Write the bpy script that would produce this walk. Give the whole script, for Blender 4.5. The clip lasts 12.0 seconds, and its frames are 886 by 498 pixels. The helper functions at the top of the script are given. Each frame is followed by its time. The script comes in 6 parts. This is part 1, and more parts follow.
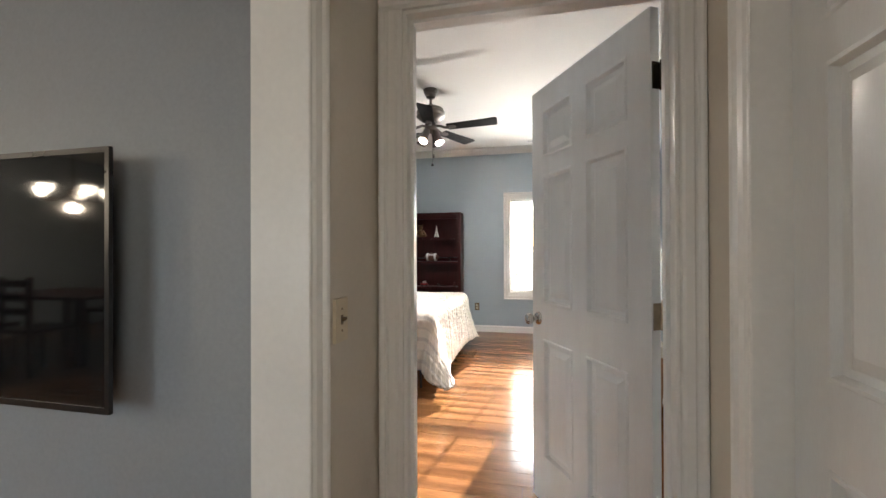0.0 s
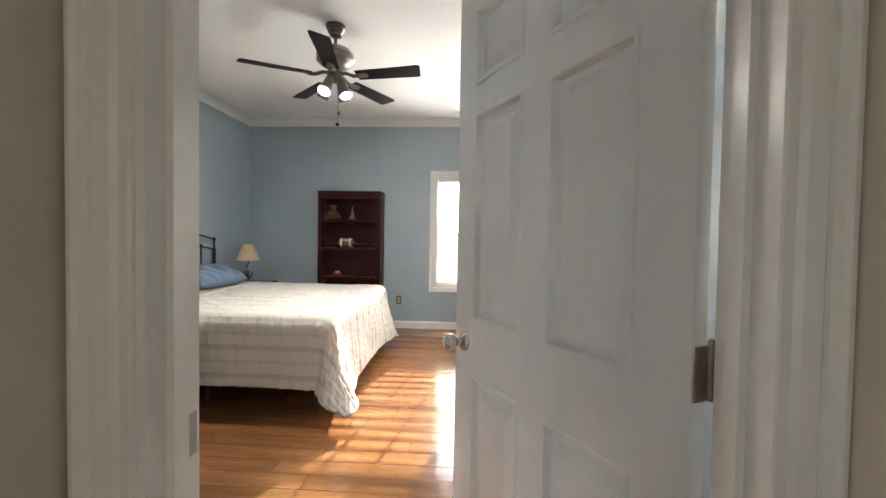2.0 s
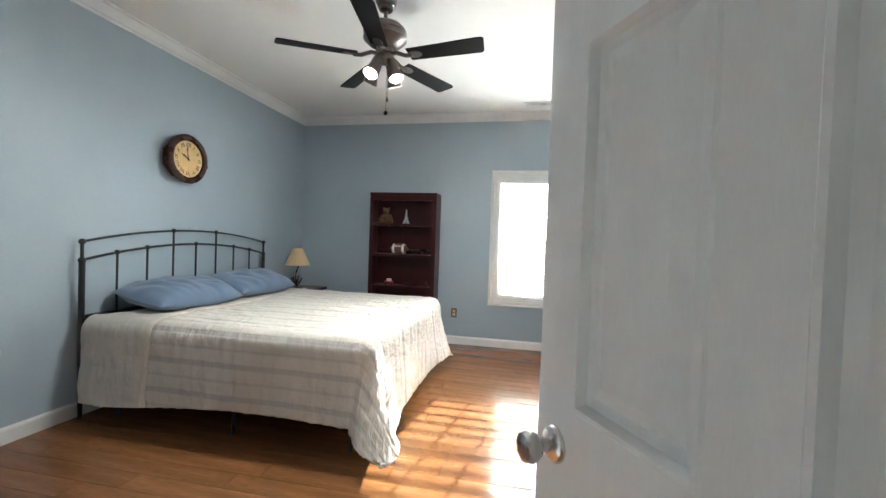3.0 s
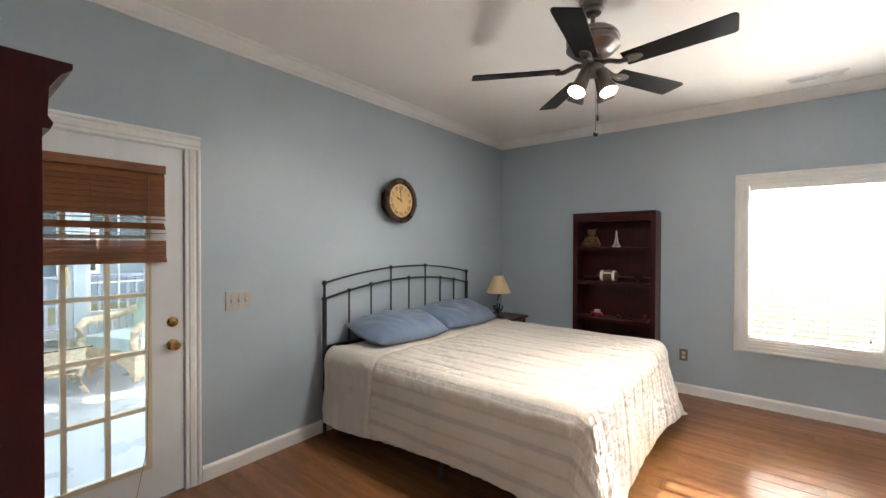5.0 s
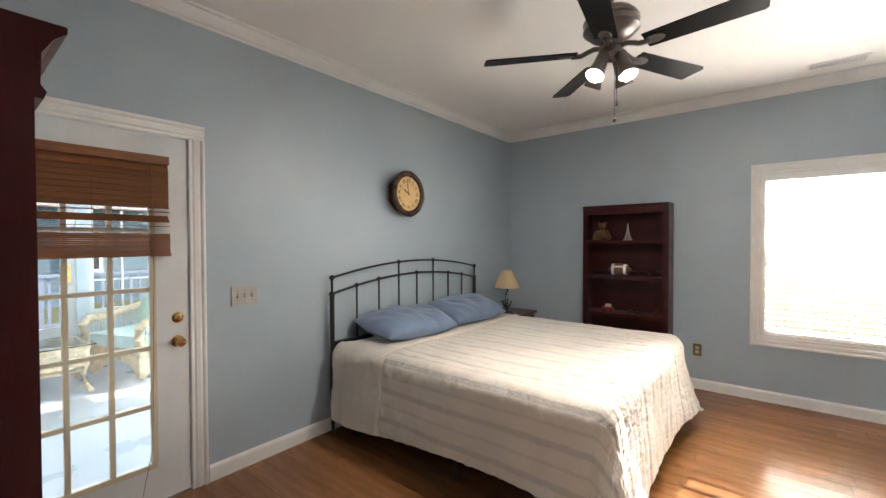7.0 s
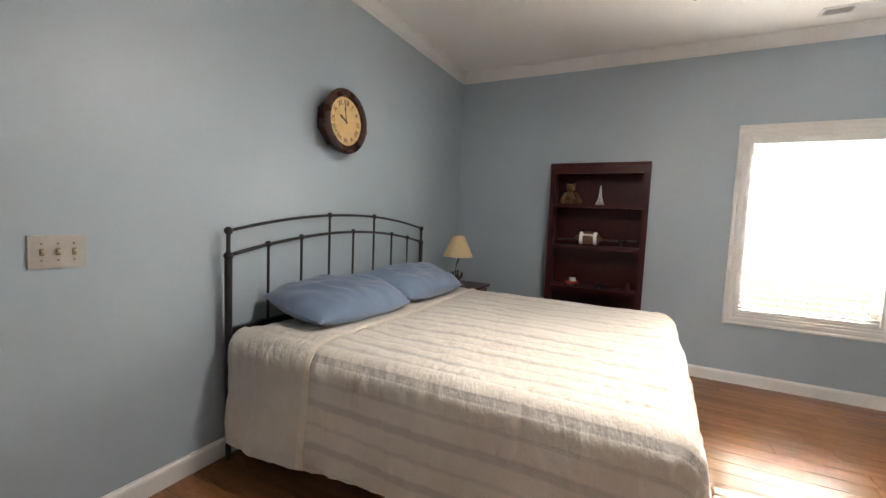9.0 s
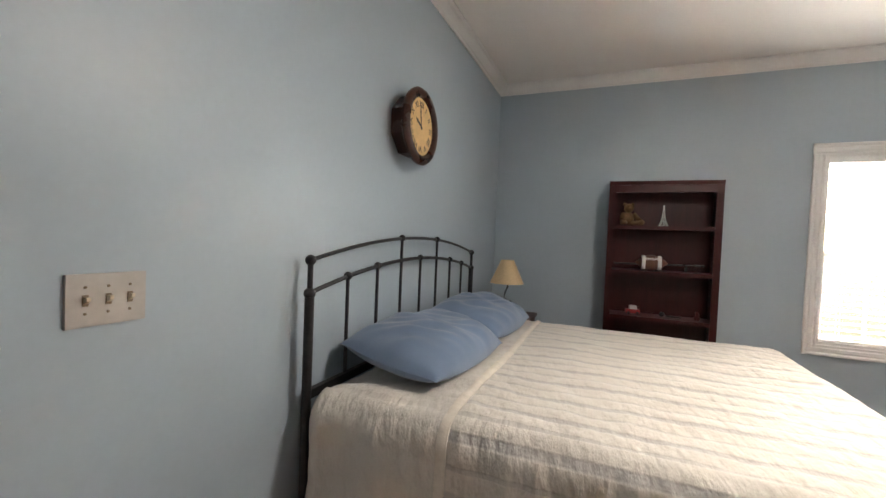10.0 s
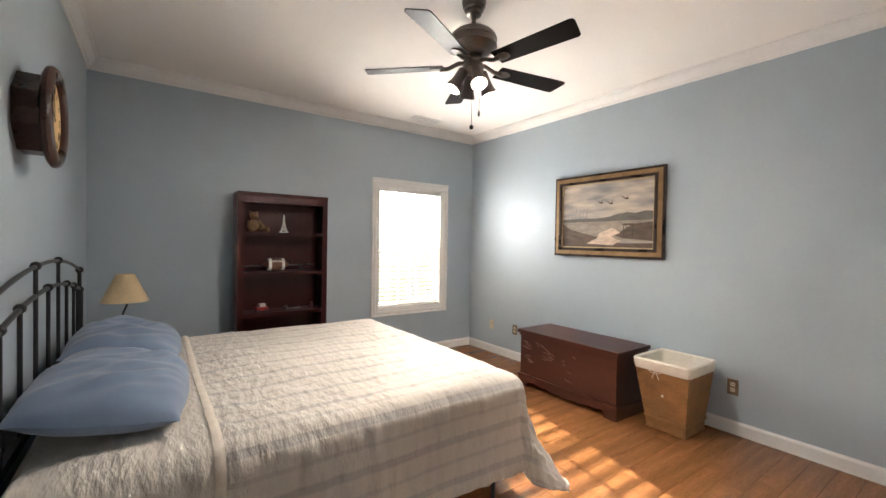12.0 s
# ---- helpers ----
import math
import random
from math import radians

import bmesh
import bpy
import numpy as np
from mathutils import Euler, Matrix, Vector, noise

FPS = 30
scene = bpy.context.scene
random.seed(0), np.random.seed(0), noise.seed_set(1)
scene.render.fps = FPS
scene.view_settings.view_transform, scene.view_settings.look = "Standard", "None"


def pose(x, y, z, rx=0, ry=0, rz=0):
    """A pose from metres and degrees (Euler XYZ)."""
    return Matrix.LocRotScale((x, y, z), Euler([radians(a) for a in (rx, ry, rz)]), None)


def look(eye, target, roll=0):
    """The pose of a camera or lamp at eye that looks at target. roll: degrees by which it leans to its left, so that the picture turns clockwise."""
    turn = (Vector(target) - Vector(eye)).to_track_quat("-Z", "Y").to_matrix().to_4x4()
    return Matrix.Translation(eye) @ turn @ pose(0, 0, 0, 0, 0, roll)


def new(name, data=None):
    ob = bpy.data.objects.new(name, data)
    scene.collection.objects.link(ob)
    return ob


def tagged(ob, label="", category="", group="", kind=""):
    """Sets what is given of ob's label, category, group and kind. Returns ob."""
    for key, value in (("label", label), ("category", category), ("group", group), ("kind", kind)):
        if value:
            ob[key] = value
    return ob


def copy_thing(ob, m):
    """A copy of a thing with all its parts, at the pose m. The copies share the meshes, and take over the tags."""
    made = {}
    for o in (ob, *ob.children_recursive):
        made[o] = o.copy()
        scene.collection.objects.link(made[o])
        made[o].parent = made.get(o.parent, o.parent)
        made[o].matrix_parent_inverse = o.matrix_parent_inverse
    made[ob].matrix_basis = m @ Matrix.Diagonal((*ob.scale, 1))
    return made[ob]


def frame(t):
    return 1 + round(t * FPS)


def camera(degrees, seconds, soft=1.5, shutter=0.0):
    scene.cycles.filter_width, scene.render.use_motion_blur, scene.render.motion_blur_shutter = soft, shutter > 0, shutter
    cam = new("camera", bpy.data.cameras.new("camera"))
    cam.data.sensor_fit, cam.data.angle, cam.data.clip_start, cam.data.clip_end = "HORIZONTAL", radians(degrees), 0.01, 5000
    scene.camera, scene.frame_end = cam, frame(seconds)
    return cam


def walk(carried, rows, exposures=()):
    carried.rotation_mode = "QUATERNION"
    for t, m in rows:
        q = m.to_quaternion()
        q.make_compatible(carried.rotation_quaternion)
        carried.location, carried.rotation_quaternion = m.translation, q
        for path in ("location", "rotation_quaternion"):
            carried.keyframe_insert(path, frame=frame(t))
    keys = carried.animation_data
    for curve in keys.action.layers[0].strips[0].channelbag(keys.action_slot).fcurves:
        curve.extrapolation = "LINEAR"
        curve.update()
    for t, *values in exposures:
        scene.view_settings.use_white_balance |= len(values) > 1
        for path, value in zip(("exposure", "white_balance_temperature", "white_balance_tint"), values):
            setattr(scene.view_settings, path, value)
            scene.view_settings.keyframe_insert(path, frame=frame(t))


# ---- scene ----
cam = camera(94.7, 12.0)
PATH = [
    (0, (0.112, 0.015, 1.249), (-0.33, 1.965, 1.259), -0.2),
    (0.5, (0.167, 0.102, 1.248), (0.048, 2.098, 1.2), -0.1),
    (1, (0.174, 0.223, 1.23), (0.08, 2.219, 1.144), -0.1),
    (1.5, (0.156, 0.506, 1.239), (0.092, 2.503, 1.161), 0.4),
    (2, (0.125, 0.809, 1.24), (0.014, 2.806, 1.186), 0.9),
    (2.5, (0.121, 1.113, 1.262), (-0.141, 3.095, 1.213), 1.1),
    (3, (0.06, 1.347, 1.274), (-0.335, 3.307, 1.233), 2.0),
    (3.5, (0.011, 1.486, 1.294), (-0.594, 3.391, 1.236), 2.5),
    (5.5, (-0.14, 1.619, 1.515), (-1.448, 3.132, 1.52), -0.1),
    (6, (-0.14, 1.614, 1.517), (-1.445, 3.13, 1.542), -0.0),
    (6.5, (-0.168, 1.612, 1.506), (-1.452, 3.146, 1.511), -0.1),
    (7, (-0.219, 1.641, 1.453), (-1.472, 3.2, 1.419), -0.2),
    (7.5, (-0.293, 1.748, 1.402), (-1.504, 3.338, 1.316), 0.1),
    (9.5, (-1.345, 2.281, 1.285), (-2.169, 4.098, 1.149), 2.9),
    (10, (-1.786, 2.303, 1.285), (-2.543, 4.153, 1.235), 2.4),
    (10.5, (-2.112, 2.353, 1.289), (-2.481, 4.317, 1.343), -1.0),
    (11, (-2.273, 2.307, 1.332), (-1.79, 4.244, 1.457), -1.3),
    (11.5, (-2.404, 2.121, 1.371), (-1.355, 3.823, 1.413), -0.6),
    (12, (-2.438, 1.985, 1.403), (-1.278, 3.614, 1.368), 1.0),
]
EXPOSURES = [(0, 4.1, 6500, 11), (1.5, 4.0, 6500, 11), (2.3, 4.1, 6250, 7), (3.0, 4.1, 5950, 5), (3.6, 3.95, 5950, 5), (5.4, 3.95, 6800, 14), (7.7, 3.95, 6750, 13), (9.6, 3.95, 6750, 13), (11, 3.85, 6800, 14), (12, 4.0, 6900, 15)]
walk(cam, [(t, look(eye, target, roll)) for t, eye, target, roll in PATH], EXPOSURES)

# ---- world, sun, large lights, exposure ----
def make_world():
    w = bpy.data.worlds.new("sky_world")
    scene.world = w
    w.use_nodes = True
    nt = w.node_tree
    nt.nodes.clear()
    out = nt.nodes.new("ShaderNodeOutputWorld")
    bg = nt.nodes.new("ShaderNodeBackground")
    sky = nt.nodes.new("ShaderNodeTexSky")
    sky.sky_type = 'NISHITA'
    sky.sun_disc = False
    sky.sun_elevation = radians(19.3)
    sky.sun_rotation = radians(10.8)
    bg.inputs["Strength"].default_value = 0.05
    nt.links.new(sky.outputs[0], bg.inputs[0])
    nt.links.new(bg.outputs[0], out.inputs[0])


make_world()
SUN_WAY = Vector((-0.19, -1.0, -0.357))
sun_data = bpy.data.lights.new("sun", 'SUN')
sun_data.energy, sun_data.angle, sun_data.color = 2.6, radians(0.5), (1.0, 0.92, 0.8)
sun = new("sun", sun_data)
sun.matrix_basis = look((2, 12, 6), Vector((2, 12, 6)) + SUN_WAY)


def area_light(name, eye, target, sx, sy, power, colour=(1, 1, 1), spread=180):
    d = bpy.data.lights.new(name, 'AREA')
    d.shape, d.size, d.size_y, d.energy, d.color = 'RECTANGLE', sx, sy, power, colour
    d.spread = radians(spread)
    ob = new(name, d)
    ob.matrix_basis = look(eye, target)
    return ob


area_light("north_window_skylight", (0.18, 6.465, 1.75), (0.18, 0, 1.75), 0.9, 0.58, 1.9, (0.9, 0.96, 1.0))
area_light("north_window_slat_bounce", (0.18, 6.337, 0.72), (0.18, 5.337, 1.72), 0.84, 0.03, 1.1, (1.0, 0.97, 0.93), 90)
area_light("sunroom_skylight", (-6.64, 5.15, 1.45), (0, 4.0, 1.45), 1.0, 1.35, 18.0, (0.84, 0.94, 1.0))
area_light("living_window_skylight", (-3.0, -4.06, 1.4), (-3.0, 0, 1.4), 2.3, 1.3, 0.85, (0.95, 0.98, 1.0))
# Added fill lamp in an unseen hall opening, brightens the left hall wall
area_light("hall_fill_light", (0.66, -1.3, 1.4), (-3, -1.3, 1.4), 1.3, 1.3, 0.85, (1.0, 0.91, 0.77))


# ---- materials ----
def mat(name, colour, rough=0.5, metal=0.0, vary=0.06, scale=3.0, grain=0.04, grain_scale=60.0, bump=0.1, bump_scale=120.0,
        spec=0.5, per_object=0.0, stretch=(1, 1, 1), coat=0.0, sheen=0.0, bump_dist=0.002, rough_vary=0.05):
    """A surface with colour variation at two scales, fine relief and a roughness that wanders."""
    m = bpy.data.materials.new(name)
    m.use_nodes = True
    nt = m.node_tree
    N, L = nt.nodes, nt.links
    p = N["Principled BSDF"]
    tc = N.new("ShaderNodeTexCoord")
    mp = N.new("ShaderNodeMapping")
    mp.inputs["Scale"].default_value = stretch
    L.new(tc.outputs["Object"], mp.inputs[0])
    big, small = N.new("ShaderNodeTexNoise"), N.new("ShaderNodeTexNoise")
    big.inputs["Scale"].default_value, small.inputs["Scale"].default_value = scale, grain_scale
    big.inputs["Detail"].default_value, small.inputs["Detail"].default_value = 5.0, 6.0
    for n in (big, small):
        L.new(mp.outputs[0], n.inputs["Vector"])
    value = None
    for n, amount in ((big, vary), (small, grain)):
        r = N.new("ShaderNodeMapRange")
        r.inputs["From Min"].default_value, r.inputs["From Max"].default_value = 0.3, 0.7
        r.inputs["To Min"].default_value, r.inputs["To Max"].default_value = 1 - amount, 1 + amount
        L.new(n.outputs["Fac"], r.inputs["Value"])
        if value is None:
            value = r.outputs[0]
        else:
            mm = N.new("ShaderNodeMath")
            mm.operation = 'MULTIPLY'
            L.new(value, mm.inputs[0])
            L.new(r.outputs[0], mm.inputs[1])
            value = mm.outputs[0]
    if per_object:
        oi = N.new("ShaderNodeObjectInfo")
        r = N.new("ShaderNodeMapRange")
        r.inputs["To Min"].default_value, r.inputs["To Max"].default_value = 1 - per_object, 1 + per_object
        L.new(oi.outputs["Random"], r.inputs["Value"])
        mm = N.new("ShaderNodeMath")
        mm.operation = 'MULTIPLY'
        L.new(value, mm.inputs[0])
        L.new(r.outputs[0], mm.inputs[1])
        value = mm.outputs[0]
    sc = N.new("ShaderNodeVectorMath")
    sc.operation = 'SCALE'
    sc.inputs[0].default_value = colour
    L.new(value, sc.inputs["Scale"])
    L.new(sc.outputs[0], p.inputs["Base Color"])
    rr = N.new("ShaderNodeMapRange")
    rr.inputs["From Min"].default_value, rr.inputs["From Max"].default_value = 0.3, 0.7
    rr.inputs["To Min"].default_value, rr.inputs["To Max"].default_value = max(rough - rough_vary, 0.02), min(rough + rough_vary, 1)
    L.new(big.outputs["Fac"], rr.inputs["Value"])
    L.new(rr.outputs[0], p.inputs["Roughness"])
    p.inputs["Metallic"].default_value = metal
    p.inputs["Specular IOR Level"].default_value = spec
    p.inputs["Coat Weight"].default_value = coat
    p.inputs["Coat Roughness"].default_value = 0.15
    p.inputs["Sheen Weight"].default_value = sheen
    if bump:
        bn = N.new("ShaderNodeTexNoise")
        bn.inputs["Scale"].default_value = bump_scale
        bn.inputs["Detail"].default_value = 3.0
        L.new(mp.outputs[0], bn.inputs["Vector"])
        b = N.new("ShaderNodeBump")
        b.inputs["Strength"].default_value, b.inputs["Distance"].default_value = bump, bump_dist
        L.new(bn.outputs["Fac"], b.inputs["Height"])
        L.new(b.outputs[0], p.inputs["Normal"])
    return m


def glow(name, colour, strength):
    m = bpy.data.materials.new(name)
    m.use_nodes = True
    p = m.node_tree.nodes["Principled BSDF"]
    p.inputs["Base Color"].default_value = (*colour, 1)
    p.inputs["Emission Color"].default_value = (*colour, 1)
    p.inputs["Emission Strength"].default_value = strength
    return m


def glass(name, rough=0.0, tint=(1, 1, 1)):
    m = bpy.data.materials.new(name)
    m.use_nodes = True
    p = m.node_tree.nodes["Principled BSDF"]
    p.inputs["Base Color"].default_value = (*tint, 1)
    p.inputs["Roughness"].default_value = rough
    p.inputs["Transmission Weight"].default_value = 1.0
    p.inputs["IOR"].default_value = 1.45
    return m


M_WALL = mat("blue_wall_paint", (0.392, 0.464, 0.516), 0.38, spec=0.48, rough_vary=0.02, vary=0.035, scale=1.1, grain=0.015, grain_scale=40, bump=0.16, bump_scale=170, bump_dist=0.0012)
M_HALL = mat("beige_wall_paint", (0.58, 0.53, 0.455), 0.5, vary=0.04, scale=1.2, grain=0.02, bump=0.16, bump_scale=170, bump_dist=0.0012)
M_LIVING = mat("grey_wall_paint", (0.33, 0.355, 0.38), 0.5, vary=0.04, scale=1.2, bump=0.16, bump_scale=170, bump_dist=0.0012)
M_CEIL = mat("ceiling_paint", (0.82, 0.8, 0.765), 0.85, vary=0.02, scale=0.8, grain=0.02, grain_scale=90, bump=0.2, bump_scale=90)
M_TRIM = mat("white_trim_paint", (0.78, 0.77, 0.745), 0.34, vary=0.03, scale=4, grain=0.02, bump=0.03, bump_scale=60)
M_DOOR = mat("white_door_paint", (0.71, 0.725, 0.73), 0.36, vary=0.03, scale=3, grain=0.02, bump=0.12, bump_scale=90, stretch=(6, 6, 1))
M_PLANK = mat("oak_laminate", (0.225, 0.098, 0.038), 0.15, vary=0.22, scale=2.2, grain=0.16, grain_scale=16, bump=0.05, bump_scale=40, per_object=0.13, stretch=(1, 9, 9), rough_vary=0.05)
M_UNDER = mat("dark_floor_joint", (0.1, 0.045, 0.02), 0.7)
M_CHERRY = mat("dark_cherry_veneer", (0.036, 0.0043, 0.0046), 0.34, spec=0.25, vary=0.2, scale=3, grain=0.15, grain_scale=20, bump=0.05, stretch=(8, 8, 1))
M_CHEST = mat("red_cedar_varnish", (0.055, 0.0125, 0.0072), 0.36, rough_vary=0.015, vary=0.08, scale=3, grain=0.1, grain_scale=12, bump=0.0, stretch=(8, 1, 8))
# Paler chest colour that stands in for light caught by the carving
M_CHEST_HI = mat("carving_highlight", (0.2, 0.11, 0.075), 0.35)
M_IRON = mat("bronze_iron", (0.035, 0.034, 0.036), 0.42, metal=0.6, vary=0.15, scale=12, grain=0.1, bump=0.12, bump_scale=200)
M_PEWTER = mat("pewter_metal", (0.2, 0.18, 0.165), 0.36, metal=0.85, vary=0.12, scale=14, grain=0.08, bump=0.08)
M_BLADE = mat("black_fan_blade", (0.006, 0.005, 0.005), 0.34, spec=0.14, vary=0.25, scale=6, grain=0.2, grain_scale=30, stretch=(1, 8, 8))
M_HINGE = mat("antique_brass_hinge", (0.3, 0.24, 0.17), 0.4, metal=0.6, vary=0.15, scale=30)
M_CHROME = mat("satin_nickel", (0.55, 0.54, 0.52), 0.2, metal=1.0, vary=0.05, bump=0.03)
M_BRASS = mat("polished_brass", (0.65, 0.42, 0.16), 0.2, metal=1.0, vary=0.1, scale=12, bump=0.03)
M_BRONZE = mat("dark_hinge_bronze", (0.05, 0.035, 0.022), 0.42, metal=0.8, vary=0.2, scale=30)
M_STEEL_PLATE = mat("nickel_switch_plate", (0.46, 0.425, 0.39), 0.36, metal=0.6, vary=0.04, scale=20, bump=0.03, rough_vary=0.01)
M_IVORY = mat("ivory_plastic", (0.6, 0.52, 0.38), 0.35, vary=0.04, bump=0.02)
M_BROWN_PLATE = mat("antique_brass_plate", (0.2, 0.15, 0.1), 0.38, metal=0.7, vary=0.15, scale=25)
M_DARK = mat("black_plastic", (0.012, 0.012, 0.013), 0.3, vary=0.1, bump=0.03)
M_PILLOW = mat("blue_pillow_cotton", (0.135, 0.19, 0.285), 0.85, vary=0.1, scale=6, grain=0.05, grain_scale=300, bump=0.3, bump_scale=380, sheen=0.3, bump_dist=0.001)
M_MATTRESS = mat("mattress_ticking", (0.6, 0.57, 0.52), 0.9)
M_SHADE = mat("parchment_shade", (0.66, 0.5, 0.29), 0.7, vary=0.08, scale=7, grain=0.06, bump=0.15, bump_scale=200)
M_WICKER = mat("tan_wicker", (0.34, 0.17, 0.065), 0.6, vary=0.22, scale=10, grain=0.15, grain_scale=80, bump=0.3, bump_scale=120, per_object=0.12)
M_LINER = mat("white_cotton_liner", (0.74, 0.7, 0.62), 0.9, vary=0.06, scale=12, bump=0.4, bump_scale=40, bump_dist=0.004)
M_WOODBLIND = mat("walnut_blind_wood", (0.2, 0.075, 0.028), 0.4, vary=0.2, scale=4, grain=0.2, grain_scale=20, stretch=(10, 1, 10), per_object=0.12)
M_VINYL = mat("white_vinyl_slat", (0.82, 0.82, 0.8), 0.4, vary=0.03, bump=0.04, per_object=0.02)
M_GLASS = glass("window_glass")
M_CLOCKWOOD = mat("clock_mahogany", (0.045, 0.017, 0.011), 0.28, vary=0.25, scale=9, grain=0.2, spec=0.3)
M_CLOCKFACE = mat("aged_clock_face", (0.74, 0.5, 0.22), 0.7, vary=0.12, scale=9, grain=0.06, grain_scale=40)
M_INK = mat("black_ink", (0.012, 0.01, 0.009), 0.5)
M_GILT = mat("antique_gilt", (0.3, 0.185, 0.085), 0.4, metal=0.3, vary=0.2, scale=12, grain=0.15, bump=0.2)
M_FRAMEWOOD = mat("picture_frame_walnut", (0.026, 0.012, 0.007), 0.3, vary=0.25, scale=8, grain=0.2)
M_SLIP = mat("pale_gilt_slip", (0.48, 0.36, 0.2), 0.45, metal=0.2, vary=0.12, scale=12)
M_GRASS = mat("lawn", (0.045, 0.055, 0.025), 0.95, spec=0.05, vary=0.3, scale=0.6, grain=0.3, grain_scale=12, bump=0.5, bump_scale=40, bump_dist=0.02)
M_SUNFLOOR = mat("pale_grey_paint_floor", (0.5, 0.54, 0.58), 0.3, vary=0.06, scale=2)
M_SUNWALL = mat("sunroom_white_paint", (0.66, 0.74, 0.78), 0.5, vary=0.03)
M_AQUA = mat("aqua_cushion_cloth", (0.64, 0.76, 0.75), 0.9, vary=0.1, scale=8, bump=0.3)
M_SAGE = mat("sage_cushion_cloth", (0.6, 0.72, 0.6), 0.9, vary=0.12, scale=8, bump=0.3)
M_PALEWICKER = mat("pale_rattan", (0.74, 0.6, 0.42), 0.6, vary=0.2, scale=14, grain=0.15, grain_scale=60, bump=0.4, bump_scale=80, bump_dist=0.004)
M_SCREEN = mat("tv_screen_glass", (0.006, 0.007, 0.008), 0.05, vary=0.02, bump=0.0, rough_vary=0.01)
M_SIDING = mat("grey_siding", (0.4, 0.42, 0.43), 0.7, vary=0.08, scale=2)


# ---- mesh helpers ----
def bm_box(bm, x0, x1, y0, y1, z0, z1):
    v = [bm.verts.new((x, y, z)) for z in (z0, z1) for y in (y0, y1) for x in (x0, x1)]
    for f in ((0, 2, 3, 1), (4, 5, 7, 6), (0, 1, 5, 4), (2, 6, 7, 3), (0, 4, 6, 2), (1, 3, 7, 5)):
        bm.faces.new([v[i] for i in f])
    return v


def bm_lathe(bm, profile, seg=24, m=None, cap=True):
    """Turn (radius, height) pairs about z."""
    m = m or Matrix()
    rings = []
    for r, z in profile:
        rings.append([bm.verts.new(m @ Vector((r * math.cos(2 * math.pi * i / seg), r * math.sin(2 * math.pi * i / seg), z))) for i in range(seg)])
    for a, b in zip(rings, rings[1:]):
        for i in range(seg):
            bm.faces.new((a[i], a[(i + 1) % seg], b[(i + 1) % seg], b[i]))
    if cap:
        for ring in (rings[0], rings[-1]):
            bm.faces.new(ring)
    return rings


def axis_pose(p, q):
    p, q = Vector(p), Vector(q)
    return Matrix.Translation(p) @ (q - p).to_track_quat('Z', 'Y').to_matrix().to_4x4(), (q - p).length


def bm_cyl(bm, p, q, r0, r1=None, seg=12):
    m, d = axis_pose(p, q)
    bm_lathe(bm, [(r0, 0), (r0 if r1 is None else r1, d)], seg, m)


def bm_ball(bm, c, r, seg=12, squash=1.0):
    n = max(4, seg // 2)
    prof = [(max(r * math.sin(math.pi * i / n), 1e-4), -r * squash * math.cos(math.pi * i / n)) for i in range(n + 1)]
    bm_lathe(bm, prof, seg, Matrix.Translation(c))


def bm_tube(bm, pts, r, seg=8):
    pts = [Vector(p) for p in pts]
    rings = []
    for i, p in enumerate(pts):
        d = (pts[min(i + 1, len(pts) - 1)] - pts[max(i - 1, 0)]).normalized()
        q = d.to_track_quat('Z', 'Y')
        rings.append([bm.verts.new(p + q @ Vector((r * math.cos(2 * math.pi * k / seg), r * math.sin(2 * math.pi * k / seg), 0))) for k in range(seg)])
    for a, b in zip(rings, rings[1:]):
        for k in range(seg):
            bm.faces.new((a[k], a[(k + 1) % seg], b[(k + 1) % seg], b[k]))
    bm.faces.new(rings[0]), bm.faces.new(rings[-1])


def bm_prism(bm, poly, place, a, b):
    """Extrude a 2D polygon from a to b; place(u, v, w) gives the 3D point."""
    r0 = [bm.verts.new(place(u, v, a)) for u, v in poly]
    r1 = [bm.verts.new(place(u, v, b)) for u, v in poly]
    n = len(poly)
    for i in range(n):
        bm.faces.new((r0[i], r0[(i + 1) % n], r1[(i + 1) % n], r1[i]))
    bm.faces.new(r0), bm.faces.new(r1)


def mesh_of(name, bm, material, bevel=0.0, smooth=False, seg=2):
    if bevel:
        edges = [e for e in bm.edges if len(e.link_faces) == 2 and e.calc_face_angle(0) > 0.5]
        bmesh.ops.bevel(bm, geom=edges, offset=bevel, segments=seg, affect='EDGES', clamp_overlap=True)
    bmesh.ops.recalc_face_normals(bm, faces=bm.faces)
    me = bpy.data.meshes.new(name)
    bm.to_mesh(me)
    bm.free()
    me.materials.append(material)
    if smooth:
        for p in me.polygons:
            p.use_smooth = True
        me.set_sharp_from_angle(angle=radians(42))
    return me


def part(name, bm, material, parent=None, label="", bevel=0.0, smooth=False, seg=2):
    ob = new(name, mesh_of(name, bm, material, bevel, smooth, seg))
    ob.parent = parent
    return tagged(ob, label)


def piece(name, me, m, parent):
    ob = new(name, me)
    ob.parent = parent
    ob.matrix_basis = m
    return ob


def thing(name, m, label, category, group="", kind=""):
    ob = new(name)
    ob.empty_display_size = 0.1
    ob.matrix_basis = m
    return tagged(ob, label, category, group, kind)


def box(name, b, material, parent=None, label="", bevel=0.003):
    bm = bmesh.new()
    bm_box(bm, *b)
    return part(name, bm, material, parent, label, bevel)


def structure(ob, label, category=""):
    return tagged(ob, label, category, kind="structure")


